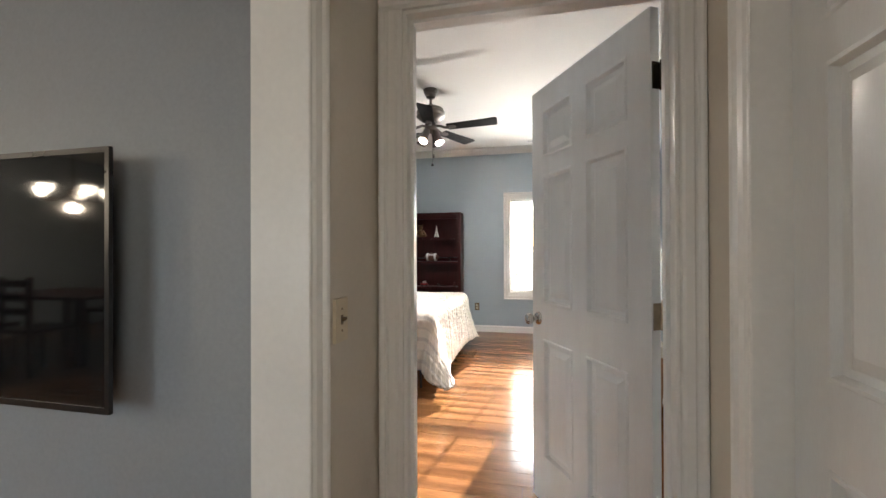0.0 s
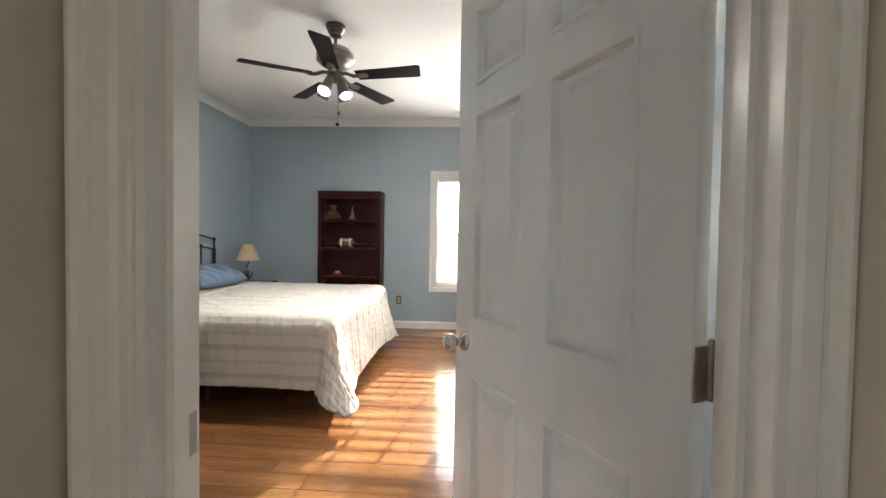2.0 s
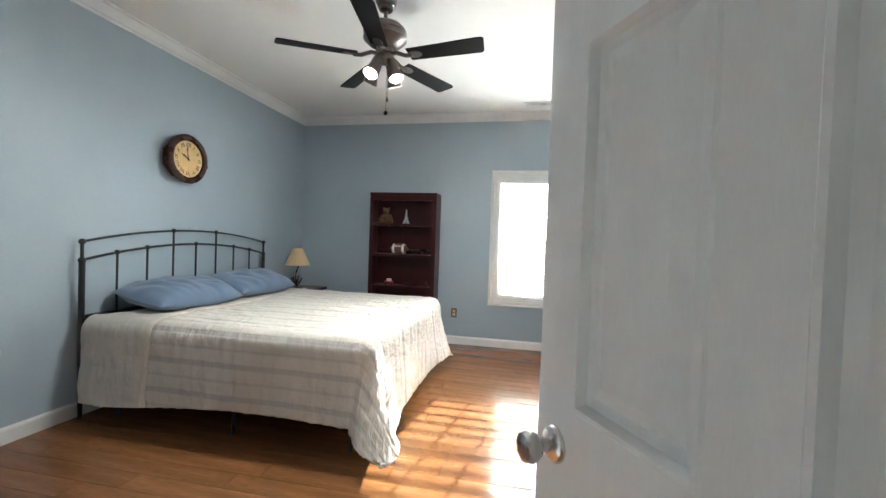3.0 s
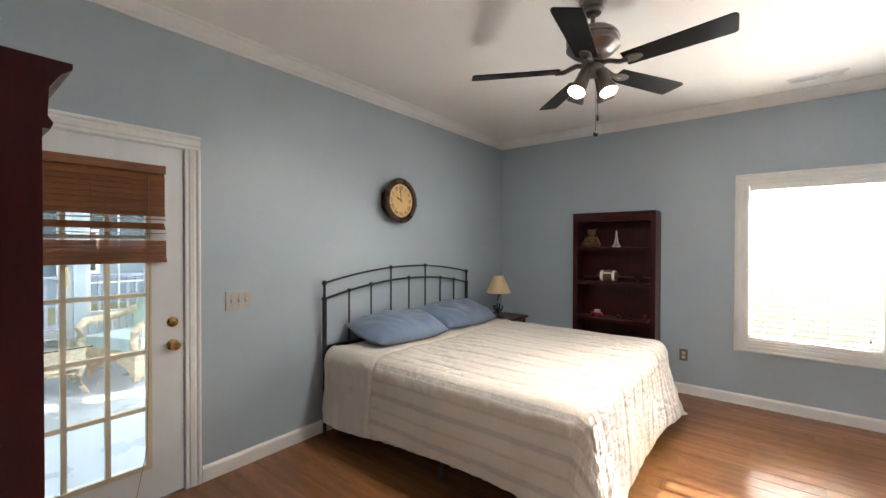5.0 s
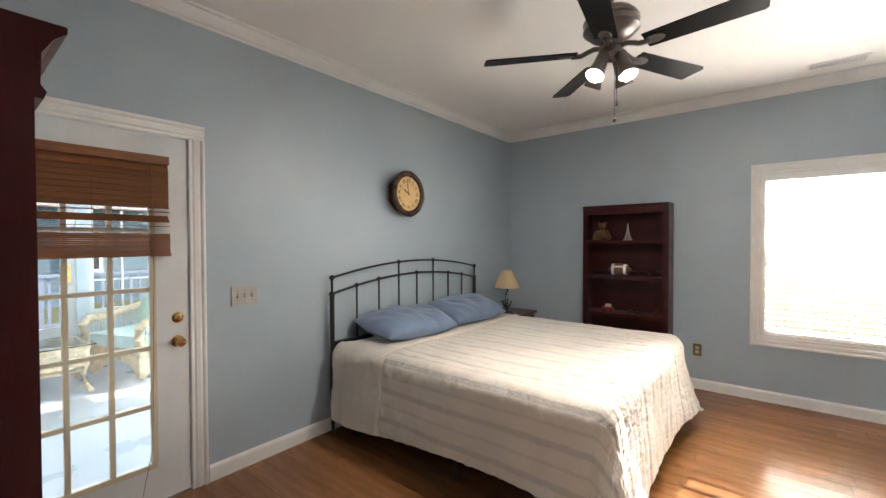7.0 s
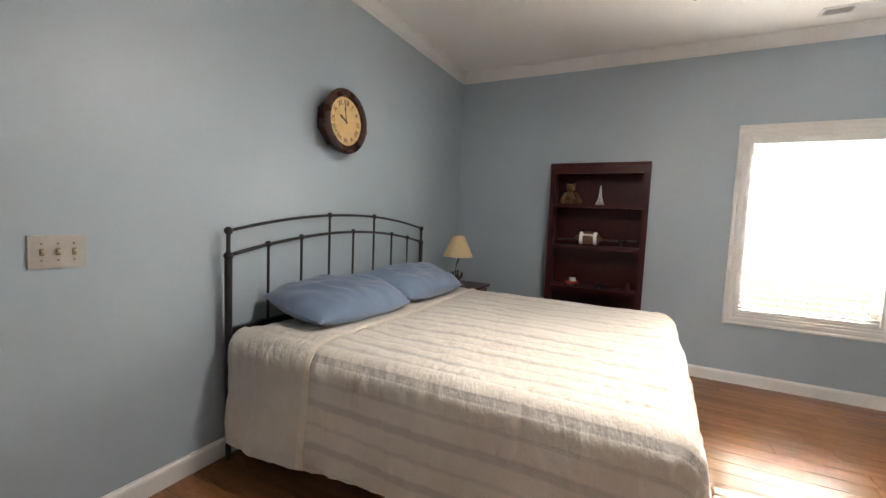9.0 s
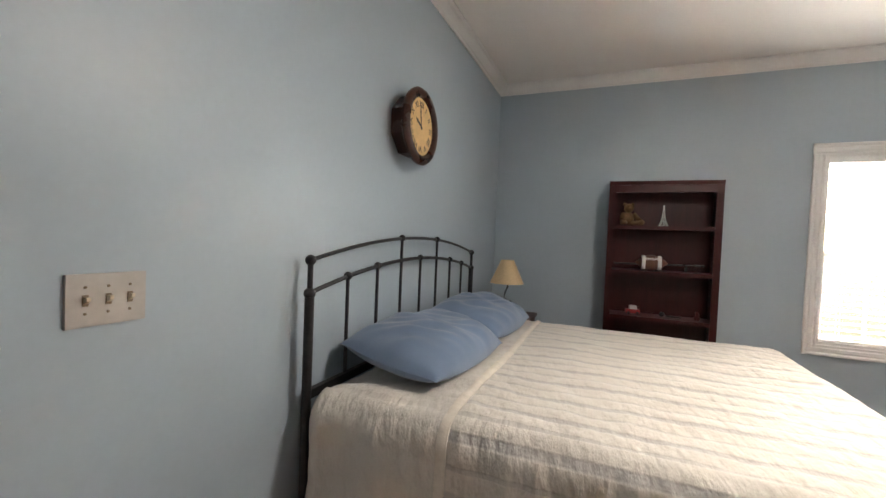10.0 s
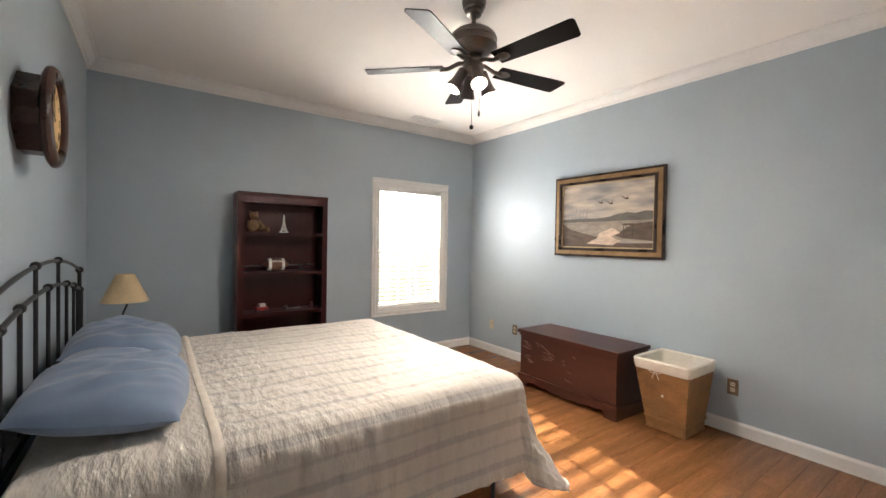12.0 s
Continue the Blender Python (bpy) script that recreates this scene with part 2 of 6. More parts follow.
def wall(name, axis, p0, p1, a0, a1, z0, z1, holes, mat_neg, mat_pos, label):
    """A wall slab with openings through it. axis: the one it faces along; p0, p1: its two faces; holes: (a0, a1, z0, z1)."""
    cut_a = sorted({a0, a1, *[h[0] for h in holes], *[h[1] for h in holes]})
    cut_z = sorted({z0, z1, *[h[2] for h in holes], *[h[3] for h in holes]})
    na, nz = len(cut_a) - 1, len(cut_z) - 1

    def solid(i, k):
        if not (0 <= i < na and 0 <= k < nz):
            return False
        ca, cz = (cut_a[i] + cut_a[i + 1]) / 2, (cut_z[k] + cut_z[k + 1]) / 2
        return not any(h[0] < ca < h[1] and h[2] < cz < h[3] for h in holes)

    verts, faces, slots, seen = [], [], [], {}

    def vert(p, a, z):
        key = (p, a, z)
        if key not in seen:
            seen[key] = len(verts)
            verts.append((p, a, z) if axis == "x" else (a, p, z))
        return seen[key]

    for i in range(na):
        for k in range(nz):
            if not solid(i, k):
                continue
            a, b, c, d = cut_a[i], cut_a[i + 1], cut_z[k], cut_z[k + 1]
            faces.append([vert(p0, a, c), vert(p0, b, c), vert(p0, b, d), vert(p0, a, d)]), slots.append(0)
            faces.append([vert(p1, a, c), vert(p1, b, c), vert(p1, b, d), vert(p1, a, d)]), slots.append(1)
            for ok, e in ((solid(i - 1, k), (a, c, a, d)), (solid(i + 1, k), (b, c, b, d)), (solid(i, k - 1), (a, c, b, c)), (solid(i, k + 1), (a, d, b, d))):
                if not ok:
                    faces.append([vert(p0, e[0], e[1]), vert(p1, e[0], e[1]), vert(p1, e[2], e[3]), vert(p0, e[2], e[3])]), slots.append(1)
    me = bpy.data.meshes.new(name)
    me.from_pydata(verts, [], faces)
    bm = bmesh.new()
    bm.from_mesh(me)
    bmesh.ops.recalc_face_normals(bm, faces=bm.faces)
    bm.to_mesh(me)
    bm.free()
    me.materials.append(mat_neg), me.materials.append(mat_pos)
    for p, s in zip(me.polygons, slots):
        p.material_index = s
    return structure(new(name, me), label, "wall")


# ---- the large structure ----
WX, EX, SY, NY, CZ = -2.873, 1.125, 1.46, 6.33, 2.83
HALL_L, HALL_R, HALL_Y = -0.42, 0.60, 1.345
DOOR_X0, DOOR_X1, DOOR_Z = -0.315, 0.513, 2.06
FD_Y0, FD_Y1, FD_Z = 1.655, 2.572, 2.06
WIN = (-0.28, 0.63, 0.59, 2.06)
LX, LY = -7.5, -4.0

wall("wall_north", "y", NY, NY + 0.14, WX - 0.12, EX + 0.12, 0, CZ, [WIN], M_WALL, M_SIDING, "blue painted bedroom wall with one window")
wall("wall_west", "x", WX - 0.12, WX, SY, NY, 0, CZ, [(FD_Y0 - 0.02, FD_Y1 + 0.015, -1, FD_Z)], M_SUNWALL, M_WALL, "blue painted wall behind the bed")
wall("wall_east", "x", EX, EX + 0.12, SY, NY, 0, CZ, [], M_WALL, M_SIDING, "blue painted wall with the painting")
wall("wall_south", "y", HALL_Y, SY, LX, EX + 0.12, 0, CZ, [(DOOR_X0 - 0.02, DOOR_X1 + 0.02, -1, DOOR_Z + 0.02)], M_HALL, M_WALL, "painted partition wall with the bedroom door")
wall("wall_hall_west", "x", HALL_L - 0.15, HALL_L, LY, HALL_Y, 0, CZ, [(-1.4, 0.9, -1, 2.08)], M_LIVING, M_HALL, "beige hall wall with a cased opening")
# The second hole is an added, unseen window that lets the fill lamp in
wall("wall_hall_east", "x", HALL_R, HALL_R + 0.12, LY, HALL_Y, 0, CZ, [(0.29, 1.09, -1, 2.06), (-2.0, -0.6, 0.7, 2.1)], M_HALL, M_SIDING, "beige hall wall with a closet door")
wall("wall_hall_south", "y", LY - 0.12, LY, LX - 0.12, HALL_R + 0.12, 0, CZ, [(-4.2, -1.8, 0.7, 2.1)], M_SIDING, M_LIVING, "grey living room wall with a wide window")
wall("wall_living_west", "x", LX - 0.12, LX, LY, HALL_Y, 0, CZ, [], M_SIDING, M_LIVING, "grey living room end wall")
wall("wall_closet_side", "y", 0.0, 0.05, HALL_R + 0.12, 1.2, 0, CZ, [], M_SIDING, M_HALL, "plain wall closing the closet")
wall("wall_closet", "x", 1.2, 1.25, 0.0, HALL_Y, 0, CZ, [], M_HALL, M_SIDING, "plain wall closing the closet")
# grey paint of the living room side of the partition
lw = bmesh.new()
bm_box(lw, LX, HALL_L - 0.15, HALL_Y - 0.004, HALL_Y + 0.001, 0, CZ)
structure(part("wall_living_north", lw, M_LIVING), "dark grey painted living room wall", "wall")
# sunroom
SRX, SRY0, SRY1 = -6.6, SY, 6.47
wall("wall_sunroom_west", "x", SRX - 0.1, SRX, SRY0, SRY1, 0, 2.6, [(1.72, 2.68, -1, 2.1), (2.79, 3.75, 0.6, 2.15), (4.6, 5.7, 0.75, 2.15)], M_SUNWALL, M_SUNWALL, "white sunroom wall with a glazed door and two windows")
# Unseen wall; its narrow opening is added to cut the sun into floor strips
wall("wall_sunroom_north", "y", SRY1, SRY1 + 0.1, SRX - 0.1, WX - 0.12, 0, 2.6, [(-4.6, -4.25, 0.75, 2.15)], M_SUNWALL, M_SUNWALL, "white sunroom wall with an added slim opening for sun strips")
structure(box("ceiling_sunroom", (SRX - 0.1, WX - 0.12, SRY0, SRY1 + 0.1, 2.6, 2.7), M_CEIL, bevel=0), "white sunroom ceiling", "ceiling")
structure(box("floor_sunroom", (SRX - 0.1, WX - 0.12, SRY0, SRY1 + 0.1, -0.12, -0.01), M_SUNFLOOR, bevel=0), "pale grey painted sunroom floor", "floor")
structure(box("ceiling", (WX - 0.12, EX + 0.12, SY, NY + 0.14, CZ, CZ + 0.12), M_CEIL, bevel=0), "flat white painted bedroom ceiling", "ceiling")
structure(box("ceiling_hall", (LX - 0.12, EX + 0.13, LY - 0.12, SY, CZ, CZ + 0.12), M_CEIL, bevel=0), "flat white hall and living room ceiling", "ceiling")
structure(box("floor_hall", (LX - 0.12, EX + 0.13, LY - 0.12, SY - 0.001, -0.12, 0.0), M_PLANK, bevel=0), "oak floor of the hall and living room", "floor")
FLOOR = structure(box("floor", (WX - 0.12, EX, SY, NY, -0.12, -0.009), M_UNDER, bevel=0), "honey oak laminate plank floor with a gloss", "floor")
# ground outside
gm = bmesh.new()
bmesh.ops.create_grid(gm, x_segments=40, y_segments=40, size=900)
structure(part("ground", gm, M_GRASS), "mown lawn around the house", "ground").location = (0, 0, -0.45)


def crown(name, along, wall_pos, sign, a, b):
    prof = [(0, 0), (0.012, 0), (0.016, 0.012), (0.03, 0.02), (0.052, 0.052), (0.06, 0.075), (0.075, 0.08), (0.075, 0.095), (0, 0.095)]
    bm = bmesh.new()
    z0 = CZ - 0.095
    if along == "x":
        bm_prism(bm, prof, lambda u, v, w: (w, wall_pos + sign * u, z0 + v), a, b)
    else:
        bm_prism(bm, prof, lambda u, v, w: (wall_pos + sign * u, w, z0 + v), a, b)
    structure(part(name, bm, M_TRIM, None), "white crown moulding along the ceiling", "moulding")


crown("crown_north", "x", NY, -1, WX, EX)
crown("crown_south", "x", SY, 1, WX, EX)
crown("crown_west", "y", WX, 1, SY + 0.003, NY - 0.003)
crown("crown_east", "y", EX, -1, SY + 0.003, NY - 0.003)


def baseboard(name, along, wall_pos, sign, a, b, h=0.1):
    prof = [(0, 0), (0.014, 0), (0.014, h - 0.022), (0.011, h - 0.012), (0.006, h - 0.006), (0.005, h), (0, h)]
    bm = bmesh.new()
    if along == "x":
        bm_prism(bm, prof, lambda u, v, w: (w, wall_pos + sign * u, v), a, b)
    else:
        bm_prism(bm, prof, lambda u, v, w: (wall_pos + sign * u, w, v), a, b)
    structure(part(name, bm, M_TRIM), "white painted baseboard", "baseboard")


baseboard("baseboard_north", "x", NY, -1, WX, EX)
baseboard("baseboard_west", "y", WX, 1, FD_Y1 + 0.092, NY - 0.015)
baseboard("baseboard_east", "y", EX, -1, SY, NY - 0.015)
baseboard("baseboard_south_1", "x", SY, 1, WX, DOOR_X0 - 0.09)
baseboard("baseboard_south_2", "x", SY, 1, DOOR_X1 + 0.09, EX - 0.015)
baseboard("baseboard_living", "x", HALL_Y - 0.004, -1, LX, HALL_L - 0.155)

CASE = [(0, 0), (0, 0.008), (0.003, 0.011), (0.011, 0.011), (0.014, 0.006), (0.02, 0.006), (0.028, 0.012), (0.05, 0.014), (0.056, 0.009), (0.062, 0.009), (0.067, 0.018), (0.075, 0.021), (0.083, 0.019), (0.085, 0.015), (0.085, 0)]


def casing(name, axis, face, sign, a0, a1, z0, z1, bottom=False, width=0.085):
    """A moulded casing round an opening a0..a1, z0..z1 on the wall face; each side a piece of trim under one thing."""
    ob = thing(name, Matrix(), "white moulded casing around an opening", "casing", kind="structure")
    k = width / 0.085

    def put(a, p, z):
        return (face + sign * p, a, z) if axis == "x" else (a, face + sign * p, z)

    for s, edge in ((-1, a0), (1, a1)):
        bm = bmesh.new()
        bm_prism(bm, CASE, lambda u, v, w: put(edge + s * u * k, v, w), z0 - (width - 0.0 if bottom else 0), z1)
        part("casing_side", bm, M_TRIM, ob)
    bm = bmesh.new()
    bm_prism(bm, CASE, lambda u, v, w: put(w, v, z1 + u * k), a0 - width, a1 + width)
    part("casing_head", bm, M_TRIM, ob)
    if bottom:
        bm = bmesh.new()
        bm_prism(bm, CASE, lambda u, v, w: put(w, v, z0 - u * k), a0 - width, a1 + width)
        part("casing_bottom", bm, M_TRIM, ob)
    return ob


casing("trim_bedroom_door_hall", "y", HALL_Y, -1, DOOR_X0 - 0.012, DOOR_X1 + 0.0, 0, DOOR_Z + 0.012, width=0.085)
casing("trim_bedroom_door_room", "y", SY, 1, DOOR_X0 - 0.012, DOOR_X1 + 0.012, 0, DOOR_Z + 0.012)
casing("trim_french_door", "x", WX, 1, FD_Y0 - 0.004, FD_Y1, 0, FD_Z - 0.004)
casing("trim_window", "y", NY, -1, WIN[0], WIN[1], WIN[2], WIN[3] - 0.004, bottom=True)
casing("trim_hall_opening", "x", HALL_L, 1, -1.385, 0.888, 0, 2.07)
casing("trim_closet_door", "x", HALL_R, -1, 0.305, 1.077, 0, 2.05)


def jamb(name, b_left, b_right, b_top, label):
    ob = thing(name, Matrix(), label, "door frame", kind="structure")
    for n, b in (("jamb_side", b_left), ("jamb_side", b_right), ("jamb_head", b_top)):
        box(n, b, M_TRIM, ob, bevel=0.002)
    return ob


J = jamb("frame_bedroom_door", (DOOR_X0 - 0.02, DOOR_X0, HALL_Y, SY, 0, DOOR_Z), (DOOR_X1, DOOR_X1 + 0.02, HALL_Y, SY, 0, DOOR_Z),
         (DOOR_X0 - 0.02, DOOR_X1 + 0.02, HALL_Y, SY, DOOR_Z, DOOR_Z + 0.02), "white painted door frame with stops")
box("door_stop", (DOOR_X0, DOOR_X0 + 0.012, 1.385, 1.418, 0, DOOR_Z), M_TRIM, J)
box("door_stop", (DOOR_X1 - 0.012, DOOR_X1, 1.385, 1.418, 0, DOOR_Z), M_TRIM, J)
box("door_stop", (DOOR_X0 + 0.012, DOOR_X1 - 0.012, 1.385, 1.418, DOOR_Z - 0.012, DOOR_Z), M_TRIM, J)
box("strike_plate", (DOOR_X0 - 0.001, DOOR_X0 + 0.0015, 1.425, 1.452, 0.88, 0.95), M_CHROME, J, "bright metal strike plate", bevel=0.0005)
jamb("frame_hall_opening", (HALL_L - 0.15, HALL_L, 0.888, 0.9, 0, 2.07), (HALL_L - 0.15, HALL_L, -1.4, -1.385, 0, 2.07), (HALL_L - 0.15, HALL_L, -1.4, 0.9, 2.07, 2.08), "white painted lining of the hall opening")
jamb("frame_closet", (HALL_R, HALL_R + 0.12, 1.077, 1.09, 0, 2.05), (HALL_R, HALL_R + 0.12, 0.29, 0.305, 0, 2.05), (HALL_R, HALL_R + 0.12, 0.29, 1.09, 2.05, 2.06), "white painted closet door frame")
jamb("frame_french_door", (WX - 0.12, WX, FD_Y1, FD_Y1 + 0.015, 0, FD_Z), (WX - 0.12, WX, FD_Y0 - 0.02, FD_Y0 - 0.004, 0, FD_Z), (WX - 0.12, WX, FD_Y0 - 0.004, FD_Y1, FD_Z - 0.005, FD_Z), "white painted french door frame")


# ---- doors ----
def panel_door(name, m, w, h, label):
    """A six-panel door: local x from the hinge edge, y through its 35 mm, z up."""
    ob = thing(name, m, label, "door", kind="structure")
    t, st, mul = 0.035, 0.115, 0.11
    rows = ((0.235, 0.80), (0.985, 1.60), (1.70, 1.915))
    half = (w - 2 * st - mul) / 2
    cols = ((st, st + half), (st + half + mul, w - st))
    bm = bmesh.new()
    for x0, x1 in ((0, st), (w - st, w)):
        bm_box(bm, x0, x1, 0, t, 0, h)
    for z0, z1 in ((0, rows[0][0]), (rows[0][1], rows[1][0]), (rows[1][1], rows[2][0]), (rows[2][1], h)):
        bm_box(bm, st, w - st, 0, t, z0, z1)
    for z0, z1 in rows:
        bm_box(bm, st + half, st + half + mul, 0, t, z0, z1)
    leaf = part("leaf", bm, M_DOOR, ob)
    for z0, z1 in rows:
        for x0, x1 in cols:
            bm = bmesh.new()
            r = 0.055
            rings = []
            for side in (0, 1):
                for inset, y in ((-0.007, 0.0), (-0.003, -0.005), (0.005, -0.005), (0.011, 0.014), (0.028, 0.0155), (r, 0.003)):
                    yy = y if side == 0 else t - y
                    rings.append([bm.verts.new(p) for p in ((x0 + inset, yy, z0 + inset), (x1 - inset, yy, z0 + inset), (x1 - inset, yy, z1 - inset), (x0 + inset, yy, z1 - inset))])
            for s in (0, 6):
                for a, b in zip(rings[s:s + 5], rings[s + 1:s + 6]):
                    for i in range(4):
                        bm.faces.new((a[i], a[(i + 1) % 4], b[(i + 1) % 4], b[i]))
                bm.faces.new(rings[s + 5])
            for i in range(4):
                bm.faces.new((rings[0][i], rings[0][(i + 1) % 4], rings[6][(i + 1) % 4], rings[6][i]))
            part("panel", bm, M_DOOR, ob)
    return ob


def knob(parent, x, y, z, side, material, label):
    """A round door knob with a rose, standing off the face y."""
    bm = bmesh.new()
    m = Matrix.Translation((x, y, z)) @ pose(0, 0, 0, -90 * side, 0, 0)
    bm_lathe(bm, [(0.033, 0), (0.033, 0.004), (0.027, 0.011), (0.012, 0.014), (0.0115, 0.03), (0.02, 0.036), (0.0265, 0.046), (0.0275, 0.056), (0.024, 0.066), (0.012, 0.0695), (0.001, 0.07)], 24, m)
    return part("door_handle", bm, material, parent, label, smooth=True)


LEAF_W, LEAF_H = 0.80, 2.035
ANG = math.degrees(math.atan2(2.157 - 1.462, 0.135 - 0.513))
door = panel_door("door_1", pose(0.511, 1.478, 0.012, 0, 0, ANG), LEAF_W, LEAF_H, "white six-panel bedroom door standing half open")
knob(door, LEAF_W - 0.06, 0.035, 0.9, 1, M_CHROME, "satin nickel door knob")
knob(door, LEAF_W - 0.06, 0.0, 0.9, -1, M_CHROME, "satin nickel door knob")
box("latch_plate", (LEAF_W - 0.001, LEAF_W + 0.0015, 0.006, 0.029, 0.87, 0.93), M_CHROME, door, "small latch plate", bevel=0.0005)
for hz in (0.25, 1.02, 1.81):
    bm = bmesh.new()
    bm_cyl(bm, (-0.004, -0.006, hz - 0.045), (-0.004, -0.006, hz + 0.045), 0.007, seg=10)
    bm_ball(bm, (-0.004, -0.006, hz + 0.049), 0.006, 8)
    bm_box(bm, -0.004, -0.001, -0.002, 0.03, hz - 0.044, hz + 0.044)
    part("hinge", bm, M_BRONZE if hz > 1.5 else M_HINGE, door, "dark bronze butt hinge" if hz > 1.5 else "aged brass butt hinge", smooth=True)
closet = panel_door("door_2", pose(0.708, 0.308, 0.012, 0, 0, 90), 0.766, 2.03, "white six-panel closet door, closed")
knob(closet, 0.06, 0.035, 0.9, 1, M_CHROME, "satin nickel door knob")


def french_door():
    """Fifteen-light glazed door in the west wall."""
    x0, x1 = WX - 0.045, WX - 0.005
    ob = thing("door_3", pose(0, 0, 0), "white glazed french door, closed, with a wooden blind", "glass door", kind="structure")
    y0, y1, top = FD_Y0, FD_Y1 - 0.006, FD_Z - 0.012
    gy0, gy1, gz0, gz1 = 1.852, 2.38, 0.225, 1.845
    bm = bmesh.new()
    bm_box(bm, x0, x1, y0, gy0, 0.01, top)
    bm_box(bm, x0, x1, gy1, y1, 0.01, top)
    bm_box(bm, x0, x1, gy0, gy1, 0.01, gz0)
    bm_box(bm, x0, x1, gy0, gy1, gz1, top)
    part("leaf", bm, M_DOOR, ob)
    bm = bmesh.new()
    for a, b, c, d in ((gy0 - 0.022, gy1 + 0.022, gz0 - 0.022, gz0 + 0.006), (gy0 - 0.022, gy1 + 0.022, gz1 - 0.006, gz1 + 0.022), (gy0 - 0.022, gy0 + 0.006, gz0 + 0.006, gz1 - 0.006), (gy1 - 0.006, gy1 + 0.022, gz0 + 0.006, gz1 - 0.006)):
        bm_box(bm, x1, x1 + 0.01, a, b, c, d)
    part("glazing_frame", bm, M_IVORY, ob, "ivory raised glazing frame", bevel=0.003)
    for i in (1, 2):
        y = gy0 + (gy1 - gy0) * i / 3
        box("muntin", (x1 - 0.03, x1 + 0.004, y - 0.011, y + 0.011, gz0, gz1), M_IVORY, ob, bevel=0.004)
    for k in range(1, 5):
        z = gz0 + (gz1 - gz0) * k / 5
        box("muntin", (x1 - 0.029, x1 + 0.003, gy0, gy1, z - 0.011, z + 0.011), M_IVORY, ob, bevel=0.004)
    for i in range(3):
        for k in range(5):
            a, b = gy0 + (gy1 - gy0) * i / 3, gy0 + (gy1 - gy0) * (i + 1) / 3
            c, d = gz0 + (gz1 - gz0) * k / 5, gz0 + (gz1 - gz0) * (k + 1) / 5
            p = box("pane", (x1 - 0.02, x1 - 0.016, a, b, c, d), M_GLASS, ob, bevel=0)
            p.visible_shadow = False
    for z, r in ((1.025, 0.03), (0.89, 0.033)):
        bm = bmesh.new()
        m = Matrix.Translation((x1, 2.507, z)) @ pose(0, 0, 0, 0, 90, 0)
        if r == 0.03:
            bm_lathe(bm, [(r, 0), (r, 0.006), (0.022, 0.013), (0.012, 0.015), (0.001, 0.0155)], 24, m)
            part("deadbolt", bm, M_BRASS, ob, "polished brass deadbolt", smooth=True)
        else:
            bm_lathe(bm, [(r, 0), (r, 0.004), (0.026, 0.011), (0.012, 0.014), (0.0115, 0.03), (0.021, 0.037), (0.027, 0.047), (0.027, 0.058), (0.022, 0.066), (0.001, 0.069)], 24, m)
            part("door_handle", bm, M_BRASS, ob, "polished brass knob", smooth=True)


french_door()


def wood_blind():
    """The half-raised wooden blind hung on the french door."""
    y0, y1, x = 1.79, 2.462, WX + 0.022
    ob = thing("wooden_blind", pose(0, 0, 0), "brown wooden slat blind, partly raised, on the french door", "blind")
    box("headrail", (x - 0.027, x + 0.022, y0, y1, 1.885, 1.93), M_WOODBLIND, ob, bevel=0.004)
    box("bottom_rail", (x - 0.02, x + 0.024, y0, y1 + 0.004, 1.38, 1.40), M_WOODBLIND, ob, bevel=0.004)
    bm = bmesh.new()
    bm_box(bm, -0.024, 0.024, 0, y1 - y0, -0.0013, 0.0013)
    me = mesh_of("slat", bm, M_WOODBLIND)
    for i in range(8):
        piece("slat", me, pose(x, y0, 1.864 - 0.0285 * i, 0, 70, 0), ob)
    for i, (z, a) in enumerate(((1.625, 10), (1.585, 48), (1.545, 4))):
        piece("slat", me, pose(x, y0, z, 0, a, 0), ob)
    bm = bmesh.new()
    bm_box(bm, -0.024, 0.024, 0, y1 - y0, -0.0044, 0.0044)
    stacked = mesh_of("slat", bm, M_WOODBLIND)
    for i in range(11):
        piece("slat", stacked, pose(x + 0.002 * (i % 2), y0, 1.405 + 0.0095 * i, 0, 0.5 - 0.4 * (i % 3), 0), ob)
    for y in (y0 + 0.09, (y0 + y1) / 2, y1 - 0.09):
        bm = bmesh.new()
        bm_cyl(bm, (x + 0.026, y, 1.39), (x + 0.026, y, 1.885), 0.0014, seg=6)
        part("ladder_cord", bm, M_WOODBLIND, ob)
    bm = bmesh.new()
    bm_tube(bm, [(x + 0.028, y1 - 0.085, 1.88), (x + 0.032, y1 - 0.082, 1.3), (x + 0.03, y1 - 0.09, 0.8), (x + 0.035, y1 - 0.1, 0.35), (x + 0.03, y1 - 0.15, 0.08)], 0.0016, 6)
    part("pull_cord", bm, M_WICKER, ob, "long tan pull cord")


wood_blind()


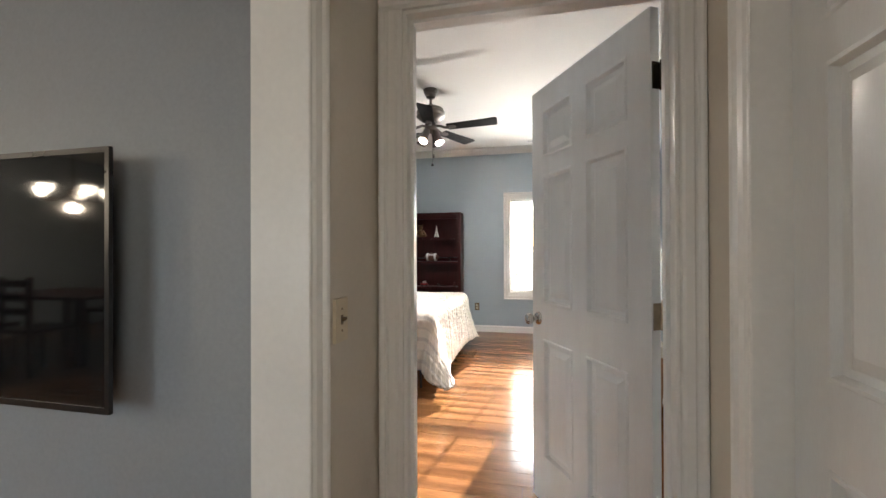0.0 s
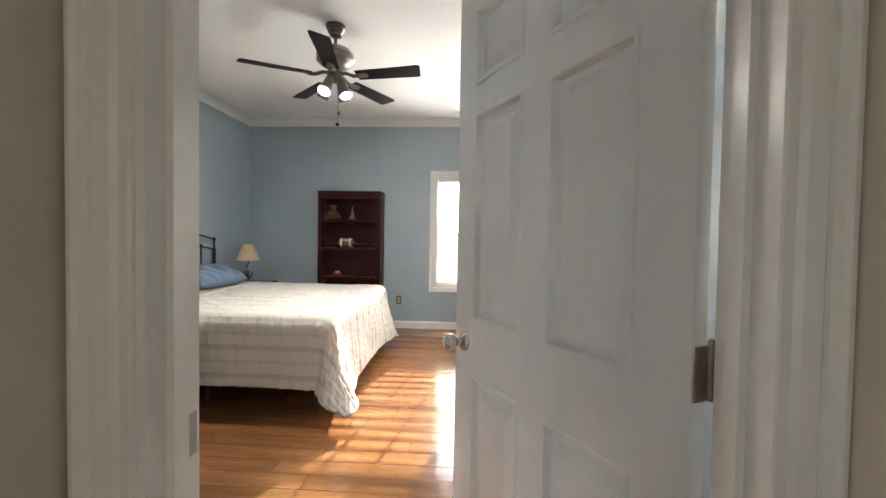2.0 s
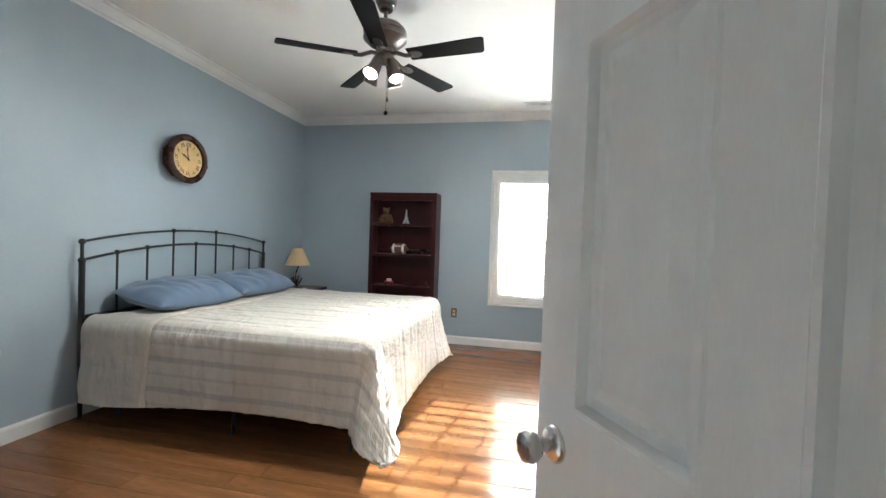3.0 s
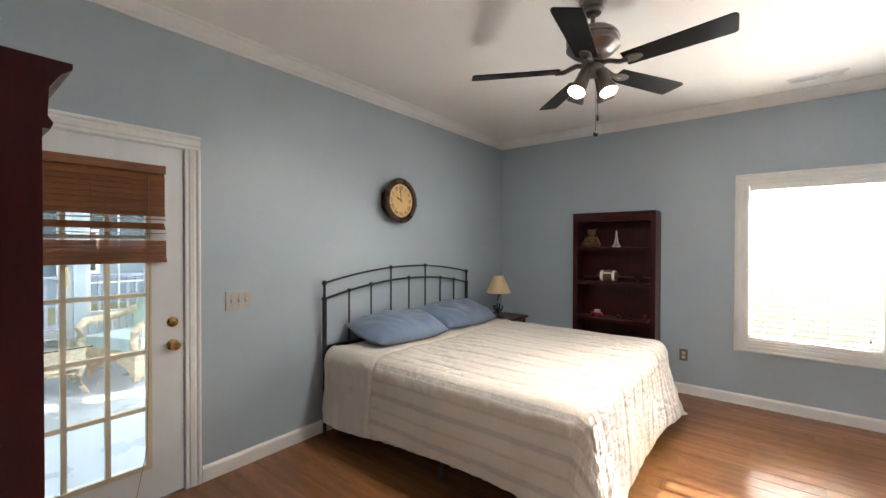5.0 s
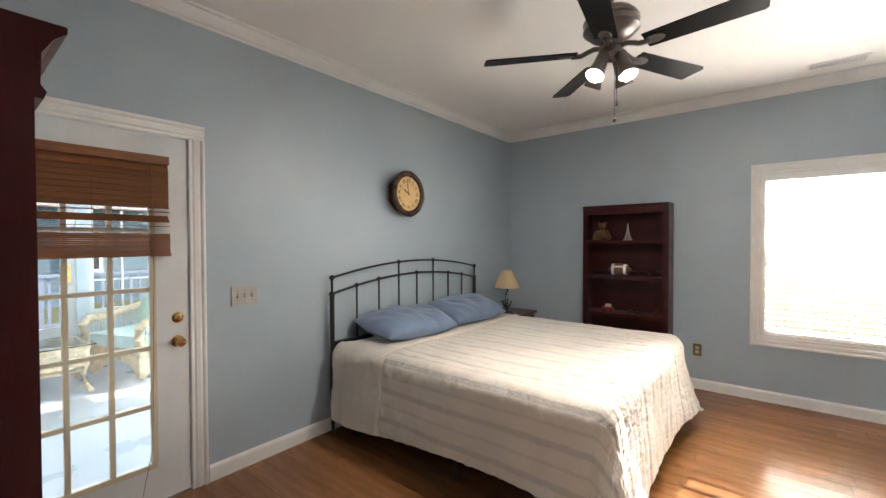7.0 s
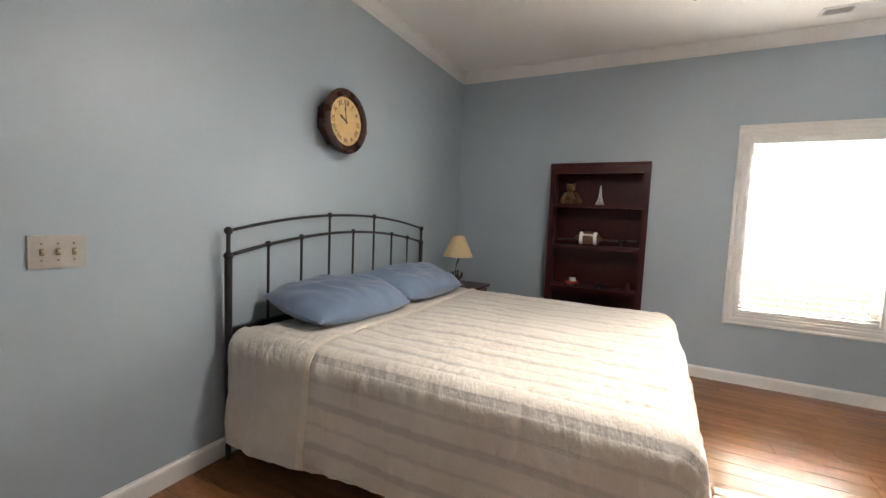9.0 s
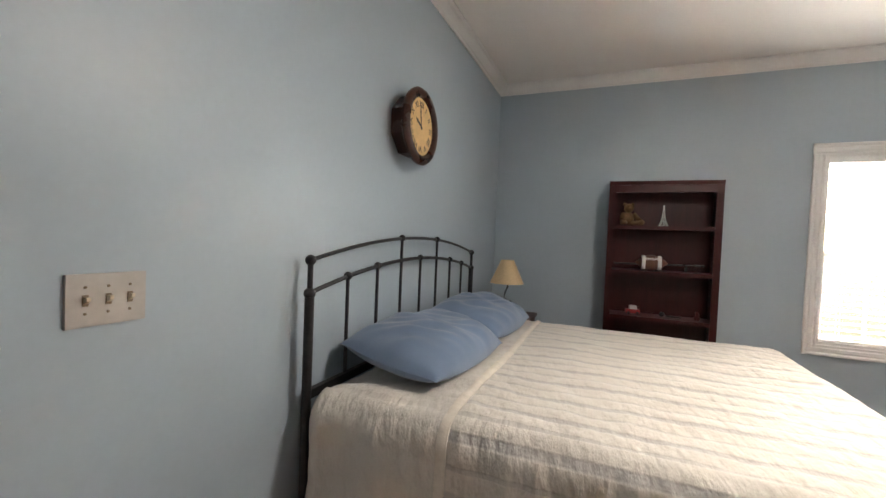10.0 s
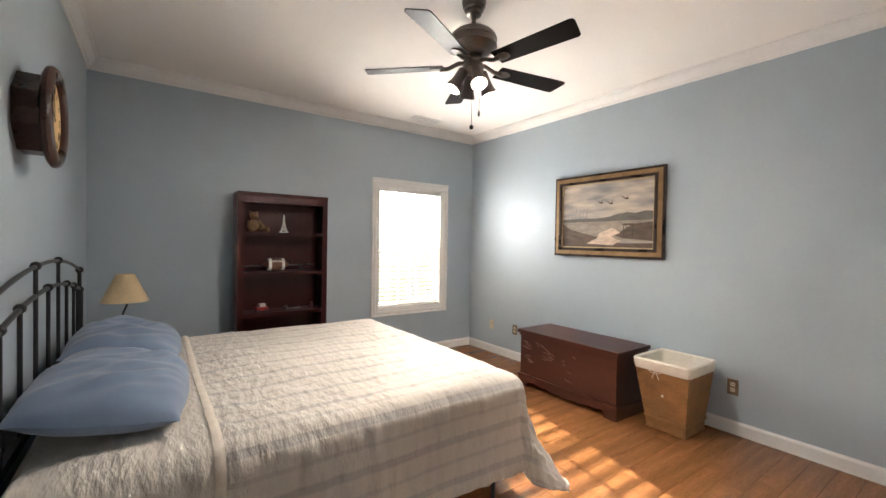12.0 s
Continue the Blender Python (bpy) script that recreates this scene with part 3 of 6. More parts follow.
# ---- north window and blind ----
def north_window():
    x0, x1, z0, z1 = WIN
    ob = thing("window_1", pose(0, 0, 0), "white double-hung window with divided panes", "window", kind="structure")
    y = NY + 0.075
    bm = bmesh.new()
    for b in ((x0, x0 + 0.02, NY, NY + 0.14, z0, z1), (x1 - 0.02, x1, NY, NY + 0.14, z0, z1), (x0 + 0.02, x1 - 0.02, NY, NY + 0.14, z1 - 0.02, z1), (x0 + 0.02, x1 - 0.02, NY, NY + 0.14, z0, z0 + 0.02)):
        bm_box(bm, *b)
    part("window_frame", bm, M_TRIM, ob)
    mid = 1.285
    for za, zb, yy in ((z0 + 0.02, mid + 0.02, y), (mid - 0.02, z1 - 0.02, y + 0.03)):
        xa, xb = x0 + 0.02, x1 - 0.02
        bm = bmesh.new()
        for b in ((xa, xa + 0.035, yy, yy + 0.028, za, zb), (xb - 0.035, xb, yy, yy + 0.028, za, zb), (xa + 0.035, xb - 0.035, yy, yy + 0.028, za, za + 0.042), (xa + 0.035, xb - 0.035, yy, yy + 0.028, zb - 0.042, zb)):
            bm_box(bm, *b)
        sash = part("sash", bm, M_TRIM, ob)
        ga, gb, gc, gd = xa + 0.035, xb - 0.035, za + 0.042, zb - 0.042
        for i in (1, 2):
            xm = ga + (gb - ga) * i / 3
            box("muntin", (xm - 0.010, xm + 0.010, yy + 0.006, yy + 0.022, gc, gd), M_TRIM, sash, bevel=0.002)
        zm = (gc + gd) / 2
        box("muntin", (ga, gb, yy + 0.005, yy + 0.023, zm - 0.011, zm + 0.011), M_TRIM, sash, bevel=0.002)
        for i in range(3):
            for k in range(2):
                p = box("pane", (ga + (gb - ga) * i / 3, ga + (gb - ga) * (i + 1) / 3, yy + 0.012, yy + 0.015, gc + (gd - gc) * k / 2, gc + (gd - gc) * (k + 1) / 2), M_GLASS, sash, bevel=0)
                p.visible_shadow = False


north_window()


def vinyl_blind():
    x0, x1, z0, z1 = WIN[0] + 0.024, WIN[1] - 0.024, WIN[2] + 0.024, WIN[3] - 0.022
    y = NY + 0.04
    ob = thing("venetian_blind", pose(0, 0, 0), "white slatted window blind, lowered, with its slats open", "blind")
    box("headrail", (x0, x1, y - 0.03, y + 0.025, z1 - 0.045, z1), M_VINYL, ob, bevel=0.003)
    box("bottom_rail", (x0, x1, y - 0.024, y + 0.024, z0, z0 + 0.018), M_VINYL, ob, bevel=0.004)
    bm = bmesh.new()
    prof = [(-0.025, 0.0), (-0.012, 0.0025), (0, 0.0033), (0.012, 0.0025), (0.025, 0.0), (0.025, -0.0035), (0, -0.0007), (-0.025, -0.0035)]
    bm_prism(bm, prof, lambda u, v, w: (w, u, v), 0, x1 - x0)
    me = mesh_of("slat", bm, M_VINYL)
    n = 27
    for i in range(n):
        z = z0 + 0.045 + (z1 - 0.07 - z0 - 0.045) * i / (n - 1)
        piece("slat", me, pose(x0, y, z, 0.5, 0, 0), ob)
    for x in (x0 + 0.12, (x0 + x1) / 2, x1 - 0.12):
        for dy in (-0.027, 0.027):
            bm = bmesh.new()
            bm_cyl(bm, (x, y + dy, z0 + 0.01), (x, y + dy, z1 - 0.04), 0.0012, seg=6)
            part("ladder_cord", bm, M_VINYL, ob)
    bm = bmesh.new()
    bm_cyl(bm, (x0 + 0.07, y - 0.036, z1 - 0.05), (x0 + 0.075, y - 0.04, 1.42), 0.004, seg=8)
    part("tilt_wand", bm, M_VINYL, ob, "slim grey tilt wand")
    bm = bmesh.new()
    bm_tube(bm, [(x1 - 0.07, y - 0.034, z1 - 0.05), (x1 - 0.072, y - 0.036, 1.1), (x1 - 0.07, y - 0.036, z0 + 0.12)], 0.0014, 6)
    bm_lathe(bm, [(0.004, 0), (0.012, 0.005), (0.01, 0.03), (0.003, 0.045)], 10, Matrix.Translation((x1 - 0.07, y - 0.036, z0 + 0.08)))
    part("pull_cord", bm, M_VINYL, ob, "pull cord with tassel")


vinyl_blind()


# ---- bedroom: bed ----
HB_X, HB_Y0, HB_Y1 = -2.815, 3.523, 5.43


def curve_pts(y0, y1, z_end, rise, n=25):
    return [(0, y0 + (y1 - y0) * i / (n - 1), z_end + rise * (1 - ((2 * i / (n - 1) - 1) ** 2))) for i in range(n)]


def bed():
    ob = thing("bed", pose(HB_X, 0, 0), "king bed with a dark bronze metal spindle headboard", "bed")
    for y in (HB_Y0, HB_Y1):
        bm = bmesh.new()
        bm_lathe(bm, [(0.012, 0.0), (0.014, 0.1), (0.018, 0.4), (0.0185, 1.045)], 14, Matrix.Translation((0, y, 0)))
        bm_ball(bm, (0, y, 1.06), 0.023, 14)
        bm_cyl(bm, (0, y, 1.06), (0, y, 1.18), 0.0105, seg=10)
        bm_ball(bm, (0, y, 1.185), 0.021, 14)
        part("headboard_post", bm, M_IRON, ob, smooth=True)
    bm = bmesh.new()
    bm_tube(bm, curve_pts(HB_Y0, HB_Y1, 1.185, 0.098), 0.0085, 8)
    part("top_rail", bm, M_IRON, ob, smooth=True)
    bm = bmesh.new()
    bm_tube(bm, curve_pts(HB_Y0, HB_Y1, 1.062, 0.105), 0.0095, 8)
    part("middle_rail", bm, M_IRON, ob, smooth=True)
    box("lower_rail", (-0.012, 0.012, HB_Y0, HB_Y1, 0.66, 0.695), M_IRON, ob)
    n = 8
    for i in range(1, n):
        y = HB_Y0 + (HB_Y1 - HB_Y0) * i / n
        s = 1 - (2 * i / n - 1) ** 2
        tall = i in (3, 5)
        z = (1.185 + 0.098 * s) if tall else (1.062 + 0.105 * s)
        bm = bmesh.new()
        bm_cyl(bm, (0, y, 0.68), (0, y, z), 0.0078, seg=10)
        bm_ball(bm, (0, y, z + 0.002), 0.0185, 12)
        part("spindle", bm, M_IRON, ob, smooth=True)
    box("side_rail", (0.0, 2.0, HB_Y0 + 0.03, HB_Y0 + 0.065, 0.17, 0.23), M_IRON, ob)
    box("side_rail", (0.0, 2.0, HB_Y1 - 0.065, HB_Y1 - 0.03, 0.17, 0.23), M_IRON, ob)
    for x in (0.2, 1.1, 1.9):
        for y in (HB_Y0 + 0.09, (HB_Y0 + HB_Y1) / 2, HB_Y1 - 0.09):
            bm = bmesh.new()
            bm_cyl(bm, (x, y, 0), (x, y, 0.2), 0.012, seg=10)
            part("leg", bm, M_IRON, ob)
    box("box_spring", (0.03, 2.0, HB_Y0 + 0.01, HB_Y1 - 0.01, 0.23, 0.42), M_MATTRESS, ob, bevel=0.03)
    box("mattress", (0.03, 2.0, HB_Y0 + 0.01, HB_Y1 - 0.01, 0.422, 0.655), M_MATTRESS, ob, "white mattress", bevel=0.05)
    return ob


bed()


def spread_material():
    """Cream quilted cotton, with soft grey stripes woven along its length and a plain head band."""
    m = mat("cream_striped_quilt", (0.6, 0.553, 0.492), 0.88, vary=0.04, scale=4, grain=0.04, grain_scale=160, bump=0, sheen=0.2)
    nt = m.node_tree
    N, L = nt.nodes, nt.links
    p = N["Principled BSDF"]
    base = p.inputs["Base Color"].links[0].from_socket
    uv = N.new("ShaderNodeUVMap")
    uv.uv_map = "cloth"
    sep = N.new("ShaderNodeSeparateXYZ")
    L.new(uv.outputs[0], sep.inputs[0])
    wob = N.new("ShaderNodeTexNoise")
    wob.inputs["Scale"].default_value = 3.0
    L.new(uv.outputs[0], wob.inputs["Vector"])
    wadd = N.new("ShaderNodeMath")
    wadd.operation = 'MULTIPLY_ADD'
    L.new(wob.outputs["Fac"], wadd.inputs[0])
    wadd.inputs[1].default_value = 0.004
    L.new(sep.outputs["Y"], wadd.inputs[2])

    def stripes(pitch, width, phase):
        a = N.new("ShaderNodeMath")
        a.operation = 'ADD'
        L.new(wadd.outputs[0], a.inputs[0])
        a.inputs[1].default_value = phase
        q = N.new("ShaderNodeMath")
        q.operation = 'PINGPONG'
        L.new(a.outputs[0], q.inputs[0])
        q.inputs[1].default_value = pitch / 2
        r = N.new("ShaderNodeMapRange")
        r.interpolation_type = 'SMOOTHSTEP'
        r.inputs["From Min"].default_value, r.inputs["From Max"].default_value = width * 0.35, width * 0.75
        r.inputs["To Min"].default_value, r.inputs["To Max"].default_value = 1.0, 0.0
        L.new(q.outputs[0], r.inputs["Value"])
        return r.outputs[0]

    s1, s2 = stripes(0.19, 0.03, 0.02), stripes(0.19, 0.016, 0.115)
    half = N.new("ShaderNodeMath")
    half.operation = 'MULTIPLY'
    half.inputs[1].default_value = 0.6
    L.new(s2, half.inputs[0])
    both = N.new("ShaderNodeMath")
    both.operation = 'MAXIMUM'
    L.new(s1, both.inputs[0])
    L.new(half.outputs[0], both.inputs[1])
    gate = N.new("ShaderNodeMath")
    gate.operation = 'GREATER_THAN'
    L.new(sep.outputs["X"], gate.inputs[0])
    gate.inputs[1].default_value = 0.53
    amt = N.new("ShaderNodeMath")
    amt.operation = 'MULTIPLY'
    L.new(both.outputs[0], amt.inputs[0])
    L.new(gate.outputs[0], amt.inputs[1])
    fade = N.new("ShaderNodeMath")
    fade.operation = 'MULTIPLY'
    L.new(amt.outputs[0], fade.inputs[0])
    fade.inputs[1].default_value = 0.68
    mix = N.new("ShaderNodeMix")
    mix.data_type = 'RGBA'
    L.new(fade.outputs[0], mix.inputs["Factor"])
    L.new(base, mix.inputs["A"])
    mix.inputs["B"].default_value = (0.4, 0.375, 0.36, 1)
    L.new(mix.outputs["Result"], p.inputs["Base Color"])
    # puckered quilting
    st = N.new("ShaderNodeMapping")
    st.inputs["Scale"].default_value = (34, 15, 1)
    L.new(uv.outputs[0], st.inputs[0])
    n1 = N.new("ShaderNodeTexNoise")
    n1.inputs["Scale"].default_value, n1.inputs["Detail"].default_value = 1.0, 3.0
    L.new(st.outputs[0], n1.inputs["Vector"])
    b = N.new("ShaderNodeBump")
    b.inputs["Strength"].default_value, b.inputs["Distance"].default_value = 0.9, 0.014
    groove = N.new("ShaderNodeMath")
    groove.operation = 'MULTIPLY_ADD'
    L.new(amt.outputs[0], groove.inputs[0])
    groove.inputs[1].default_value = -0.12
    L.new(n1.outputs["Fac"], groove.inputs[2])
    L.new(groove.outputs[0], b.inputs["Height"])
    n2 = N.new("ShaderNodeTexNoise")
    n2.inputs["Scale"].default_value = 420
    L.new(uv.outputs[0], n2.inputs["Vector"])
    b2 = N.new("ShaderNodeBump")
    b2.inputs["Strength"].default_value, b2.inputs["Distance"].default_value = 0.2, 0.001
    L.new(n2.outputs["Fac"], b2.inputs["Height"])
    L.new(b.outputs[0], b2.inputs["Normal"])
    L.new(b2.outputs[0], p.inputs["Normal"])
    return m


M_SPREAD = spread_material()
M_PIPING = mat("cream_piping", (0.68, 0.615, 0.53), 0.9, vary=0.08, scale=20, bump=0.3)


def bedspread():
    """A quilt laid over the mattress, draped over both sides and the foot, its corners flaring out."""
    x0, L, W, drop, top, R = -2.765, 1.97, HB_Y1 - HB_Y0 - 0.02, 0.60, 0.695, 0.10
    yc = (HB_Y0 + HB_Y1) / 2
    na, nb = 300, 300
    ax = [(L + drop) * i / na for i in range(na + 1)]
    by = [-(W / 2 + drop) + (W + 2 * drop) * i / nb for i in range(nb + 1)]
    fl, fw = L - R * 0.6, W / 2 - R * 0.6

    def fold(e):
        """Out and down along the cloth, e past the edge."""
        arc = R * math.pi / 2
        if e < arc:
            return R * math.sin(e / R), R * (1 - math.cos(e / R))
        return R, R + (e - arc)

    bm = bmesh.new()
    lay = bm.loops.layers.uv.new("cloth")
    grid, norms = [], {}
    for a in ax:
        row = []
        for b in by:
            ea, eb = max(0, a - fl), max(0, abs(b) - fw)
            sgn = 1 if b > 0 else -1
            r = math.hypot(ea, eb)
            if r < 1e-9:
                p = Vector((x0 + a, yc + b, top))
                nrm = Vector((0, 0, 1))
            else:
                ca, cb = ea / r, eb / r
                corner = math.sqrt(2 * ca * cb)
                th0 = math.atan2(cb, ca) / (math.pi / 2)
                side = 0.085 * min(1.0, max(0.0, (a - 0.15) / 0.9)) if ea == 0 or th0 > 0.55 else 0.0
                lim = (drop + 0.02) * (1 + 0.045 * corner) - side * (1 - corner) ** 0.5
                rr = r if r < lim else lim + 0.06 * (r - lim)
                out, down = fold(rr)
                h = max(0.0, rr - R * 1.4) / drop
                out += h * 0.03
                if ea > 0 and eb > 0:
                    g = 0.6 * (1 - th0) + 0.25 * th0 + (1.0 if sgn < 0 else 0.35) * math.sin(math.pi * th0)
                elif ea > 0:
                    g = 0.15 + 0.45 * math.exp(-((fw - abs(b)) / 0.3) ** 2)
                else:
                    g = 0.25 * math.exp(-((fl - a) / 0.13) ** 2)
                out += 0.2 * g * h ** 2
                wave = 0.012 * h * math.sin(9 * (a - 0.2 * b) + (2.0 if eb else 0.5)) * (1 - corner)
                out += wave
                zz = top - down
                zz = max(zz, 0.035 + 0.01 * math.sin(7 * a + 5 * b))
                p = Vector((x0 + min(a, fl) + ca * out, yc + sgn * (min(abs(b), fw) + cb * out), zz))
                nrm = Vector((ca, sgn * cb, 0.3)).normalized()
            d = 0.012 * noise.noise(Vector((a * 2.6, b * 3.1, 0.3))) + 0.006 * noise.noise(Vector((a * 8, b * 10, 2.7))) + 0.004 * noise.noise(Vector((a * 24, b * 11, 9.1)))
            d += 0.014 * noise.noise(Vector((a * 21, b * 4, 4.4))) * min(1, eb * 6) + 0.006 * noise.noise(Vector((a * 4, b * 24, 1.4))) * min(1, ea * 5)
            d += 0.003 * abs(math.sin((b + 0.02) * math.pi / 0.095)) ** 0.5
            d += 0.004 if a < 0.515 else 0
            edge_drop = 0.02 * max(0, 1 - a / 0.12)
            norms[(len(grid), len(row))] = nrm
            row.append(bm.verts.new(p + nrm * d - Vector((0, 0, edge_drop if r < 1e-9 else 0))))
        grid.append(row)
    for i in range(na):
        for k in range(nb):
            f = bm.faces.new((grid[i][k], grid[i + 1][k], grid[i + 1][k + 1], grid[i][k + 1]))
            for loop, (u, v) in zip(f.loops, ((i, k), (i + 1, k), (i + 1, k + 1), (i, k + 1))):
                loop[lay].uv = (ax[u], by[v])
    spread = thing("bedspread", Matrix(), "cream quilted bedspread with faint grey stripes on the bed", "bedspread")
    si = min(range(na + 1), key=lambda i: abs(ax[i] - 0.515))
    pb = bmesh.new()
    strip = []
    for i, lift in ((si - 2, 0.001), (si - 2, 0.006), (si, 0.009), (si + 1, 0.009), (si + 2, 0.006), (si + 2, 0.001)):
        strip.append([pb.verts.new(grid[i][k].co + norms[(i, k)] * (lift + (0.0015 if k % 2 else 0))) for k in range(nb + 1)])
    for i in range(5):
        for k in range(nb):
            pb.faces.new((strip[i][k], strip[i + 1][k], strip[i + 1][k + 1], strip[i][k + 1]))
    ob = part("quilt", bm, M_SPREAD, spread, smooth=True)
    part("head_seam", pb, M_PIPING, spread, "ribbed cream ribbon sewn across the head end", smooth=True)
    md = ob.modifiers.new("thickness", 'SOLIDIFY')
    md.thickness, md.offset = 0.008, -1
    for p in ob.data.polygons:
        p.use_smooth = True
    return spread


bedspread()


def pillow(m, seed):
    """A stuffed pillow: local x long, y wide, z thick, with pinched corners and creases."""
    bm = bmesh.new()
    n, w, d, t = 60, 0.4, 0.255, 0.118
    top, bot = [], []
    for i in range(n + 1):
        rt, rb = [], []
        for k in range(n + 1):
            u, v = 2 * i / n - 1, 2 * k / n - 1
            puff = (max(0, 1 - abs(u) ** 4.2) ** 0.6) * (max(0, 1 - abs(v) ** 3.2) ** 0.55)
            pin = 1 - 0.1 * v * v + 0.05 * v ** 10
            pin2 = 1 - 0.13 * u * u + 0.06 * u ** 10
            x, y = u * w * pin, v * d * pin2
            c = 0.026 * noise.noise(Vector((x * 7 + seed, y * 6, seed))) + 0.016 * noise.noise(Vector((x * 16 + y * 8, y * 7 + seed, 3))) + 0.004 * noise.noise(Vector((x * 9, y * 16 + x * 10, seed)))
            c += 0.007 * math.sin(11 * x + 6 * y + seed) * (abs(u) ** 3)
            z = t * puff + c * puff
            rt.append(bm.verts.new((x, y, z)))
            rb.append(rt[-1] if i in (0, n) or k in (0, n) else bm.verts.new((x, y, -0.65 * t * puff)))
        top.append(rt), bot.append(rb)
    for i in range(n):
        for k in range(n):
            bm.faces.new((top[i][k], top[i + 1][k], top[i + 1][k + 1], top[i][k + 1]))
            bm.faces.new((bot[i][k], bot[i][k + 1], bot[i + 1][k + 1], bot[i + 1][k]))
    ob = part("pillow", bm, M_PILLOW, None, smooth=True)
    for p in ob.data.polygons:
        p.use_smooth = True
    ob.matrix_basis = m
    return tagged(ob, "slate blue cotton pillow lying against the headboard", "pillow", "pillows on the bed")


pillow(pose(-2.555, 4.08, 0.785, 0, 9, 0) @ pose(0, 0, 0, 0, 0, 85), 1.3)
pillow(pose(-2.545, 4.87, 0.79, 0, 9, 0) @ pose(0, 0, 0, 0, 0, 87), 5.1)


# ---- bedroom: bookcases and what they hold ----
def bookcase(name, m, w, h, d, shelves, crown_out, label):
    """Local x along the width, y from the back (0) to the front (d)."""
    ob = thing(name, m, label, "bookcase")
    t = 0.024
    box("side_panel", (0, t, 0, d - 0.02, 0, h - 0.02), M_CHERRY, ob, bevel=0.002)
    box("side_panel", (w - t, w, 0, d - 0.02, 0, h - 0.02), M_CHERRY, ob, bevel=0.002)
    box("back_panel", (t, w - t, 0.004, 0.012, 0.06, h - 0.02), M_CHERRY, ob, bevel=0)
    for x0 in (0, w - 0.05):
        box("stile", (x0, x0 + 0.05, d - 0.02, d, 0, h - 0.02), M_CHERRY, ob, bevel=0.005)
    box("top_rail", (0.05, w - 0.05, d - 0.02, d, h - 0.095, h - 0.02), M_CHERRY, ob, bevel=0.003)
    prof = [(0, -0.02), (crown_out * 0.35, -0.02), (crown_out * 0.5, -0.012), (crown_out, 0.0), (crown_out, 0.012), (0, 0.012)]
    if crown_out > 0.02:
        prof = [(0, -0.125), (0.012, -0.125), (0.016, -0.112), (0.008, -0.1), (0.01, -0.045), (crown_out * 0.6, -0.015), (crown_out, 0.0), (crown_out, 0.012), (0, 0.012)]
    bm = bmesh.new()
    bm_prism(bm, prof, lambda u, v, q: (q, d + u, h - 0.012 + v), -crown_out * 0.0, w)
    part("cornice", bm, M_CHERRY, ob)
    box("top_board", (0, w, 0, d, h - 0.02, h), M_CHERRY, ob, bevel=0.002)
    for z in shelves:
        box("shelf", (t, w - t, 0.012, d - 0.022, z - 0.022, z), M_CHERRY, ob, bevel=0.002)
        box("shelf_front", (0.05, w - 0.05, d - 0.022, d - 0.004, z - 0.032, z), M_CHERRY, ob, bevel=0.004)
    box("plinth", (0.05, w - 0.05, d - 0.03, d - 0.006, 0, 0.07), M_CHERRY, ob, bevel=0.003)
    return ob


bookcase("bookcase", pose(-0.985, 6.312, 0, 0, 0, 180), 0.83, 1.832, 0.25, (0.33, 0.705, 1.09, 1.465), 0.012, "dark cherry wood bookcase with a few ornaments")
bookcase("tall_bookcase", pose(-2.09, 1.478, 0), 0.87, 1.845, 0.275, (0.33, 0.7, 1.07, 1.44), 0.045, "dark red cherry bookcase with a stepped cornice")


def teddy(m):
    bm = bmesh.new()
    bm_ball(bm, (0, 0, 0.065), 0.055, 14, 1.15)
    bm_ball(bm, (0, -0.012, 0.16), 0.043, 14)
    bm_ball(bm, (0, -0.052, 0.15), 0.018, 10)
    for s in (-1, 1):
        bm_ball(bm, (s * 0.034, 0, 0.197), 0.016, 10)
        bm_cyl(bm, (s * 0.045, -0.01, 0.105), (s * 0.075, -0.06, 0.05), 0.022, 0.018, 10)
        bm_cyl(bm, (s * 0.035, -0.03, 0.024), (s * 0.075, -0.115, 0.024), 0.024, 0.022, 10)
        bm_ball(bm, (s * 0.078, -0.12, 0.028), 0.027, 10)
    mt = mat("brown_plush", (0.13, 0.07, 0.03), 0.95, vary=0.3, scale=20, grain=0.3, grain_scale=150, bump=0.8, bump_scale=260, bump_dist=0.004)
    ob = part("teddy_bear", bm, mt, None, smooth=True)
    ob.matrix_basis = m
    tagged(ob, "small brown plush bear sitting on a bookcase shelf", "toy")


teddy(pose(-1.655, 6.2, 1.465, 0, 0, 15) @ Matrix.Scale(0.95, 4))


def eiffel(m):
    bm = bmesh.new()
    h = 0.175
    prev = None
    for i in range(13):
        s = i / 12
        r = 0.031 * math.exp(-3.0 * s) + 0.0022
        z = h * s
        ring = [Vector((sx * r, sy * r, z)) for sx, sy in ((-1, -1), (1, -1), (1, 1), (-1, 1))]
        if prev:
            for a, b in zip(prev, ring):
                bm_cyl(bm, a, b, 0.0034 * (1.25 - s), seg=6)
            for k in range(4):
                bm_cyl(bm, prev[k], ring[(k + 1) % 4], 0.0016, seg=5)
        prev = ring
    for z, r in ((0.04, 0.021), (0.075, 0.0115), (0.135, 0.0055)):
        bm_box(bm, -r, r, -r, r, z - 0.003, z + 0.003)
    bm_box(bm, -0.037, 0.037, -0.037, 0.037, 0, 0.006)
    mt = mat("pale_pewter_model", (0.6, 0.58, 0.54), 0.4, metal=0.3)
    ob = part("model_tower", bm, mt)
    ob.matrix_basis = m
    tagged(ob, "small pale metal model of a lattice tower", "ornament")


eiffel(pose(-1.385, 6.17, 1.465))


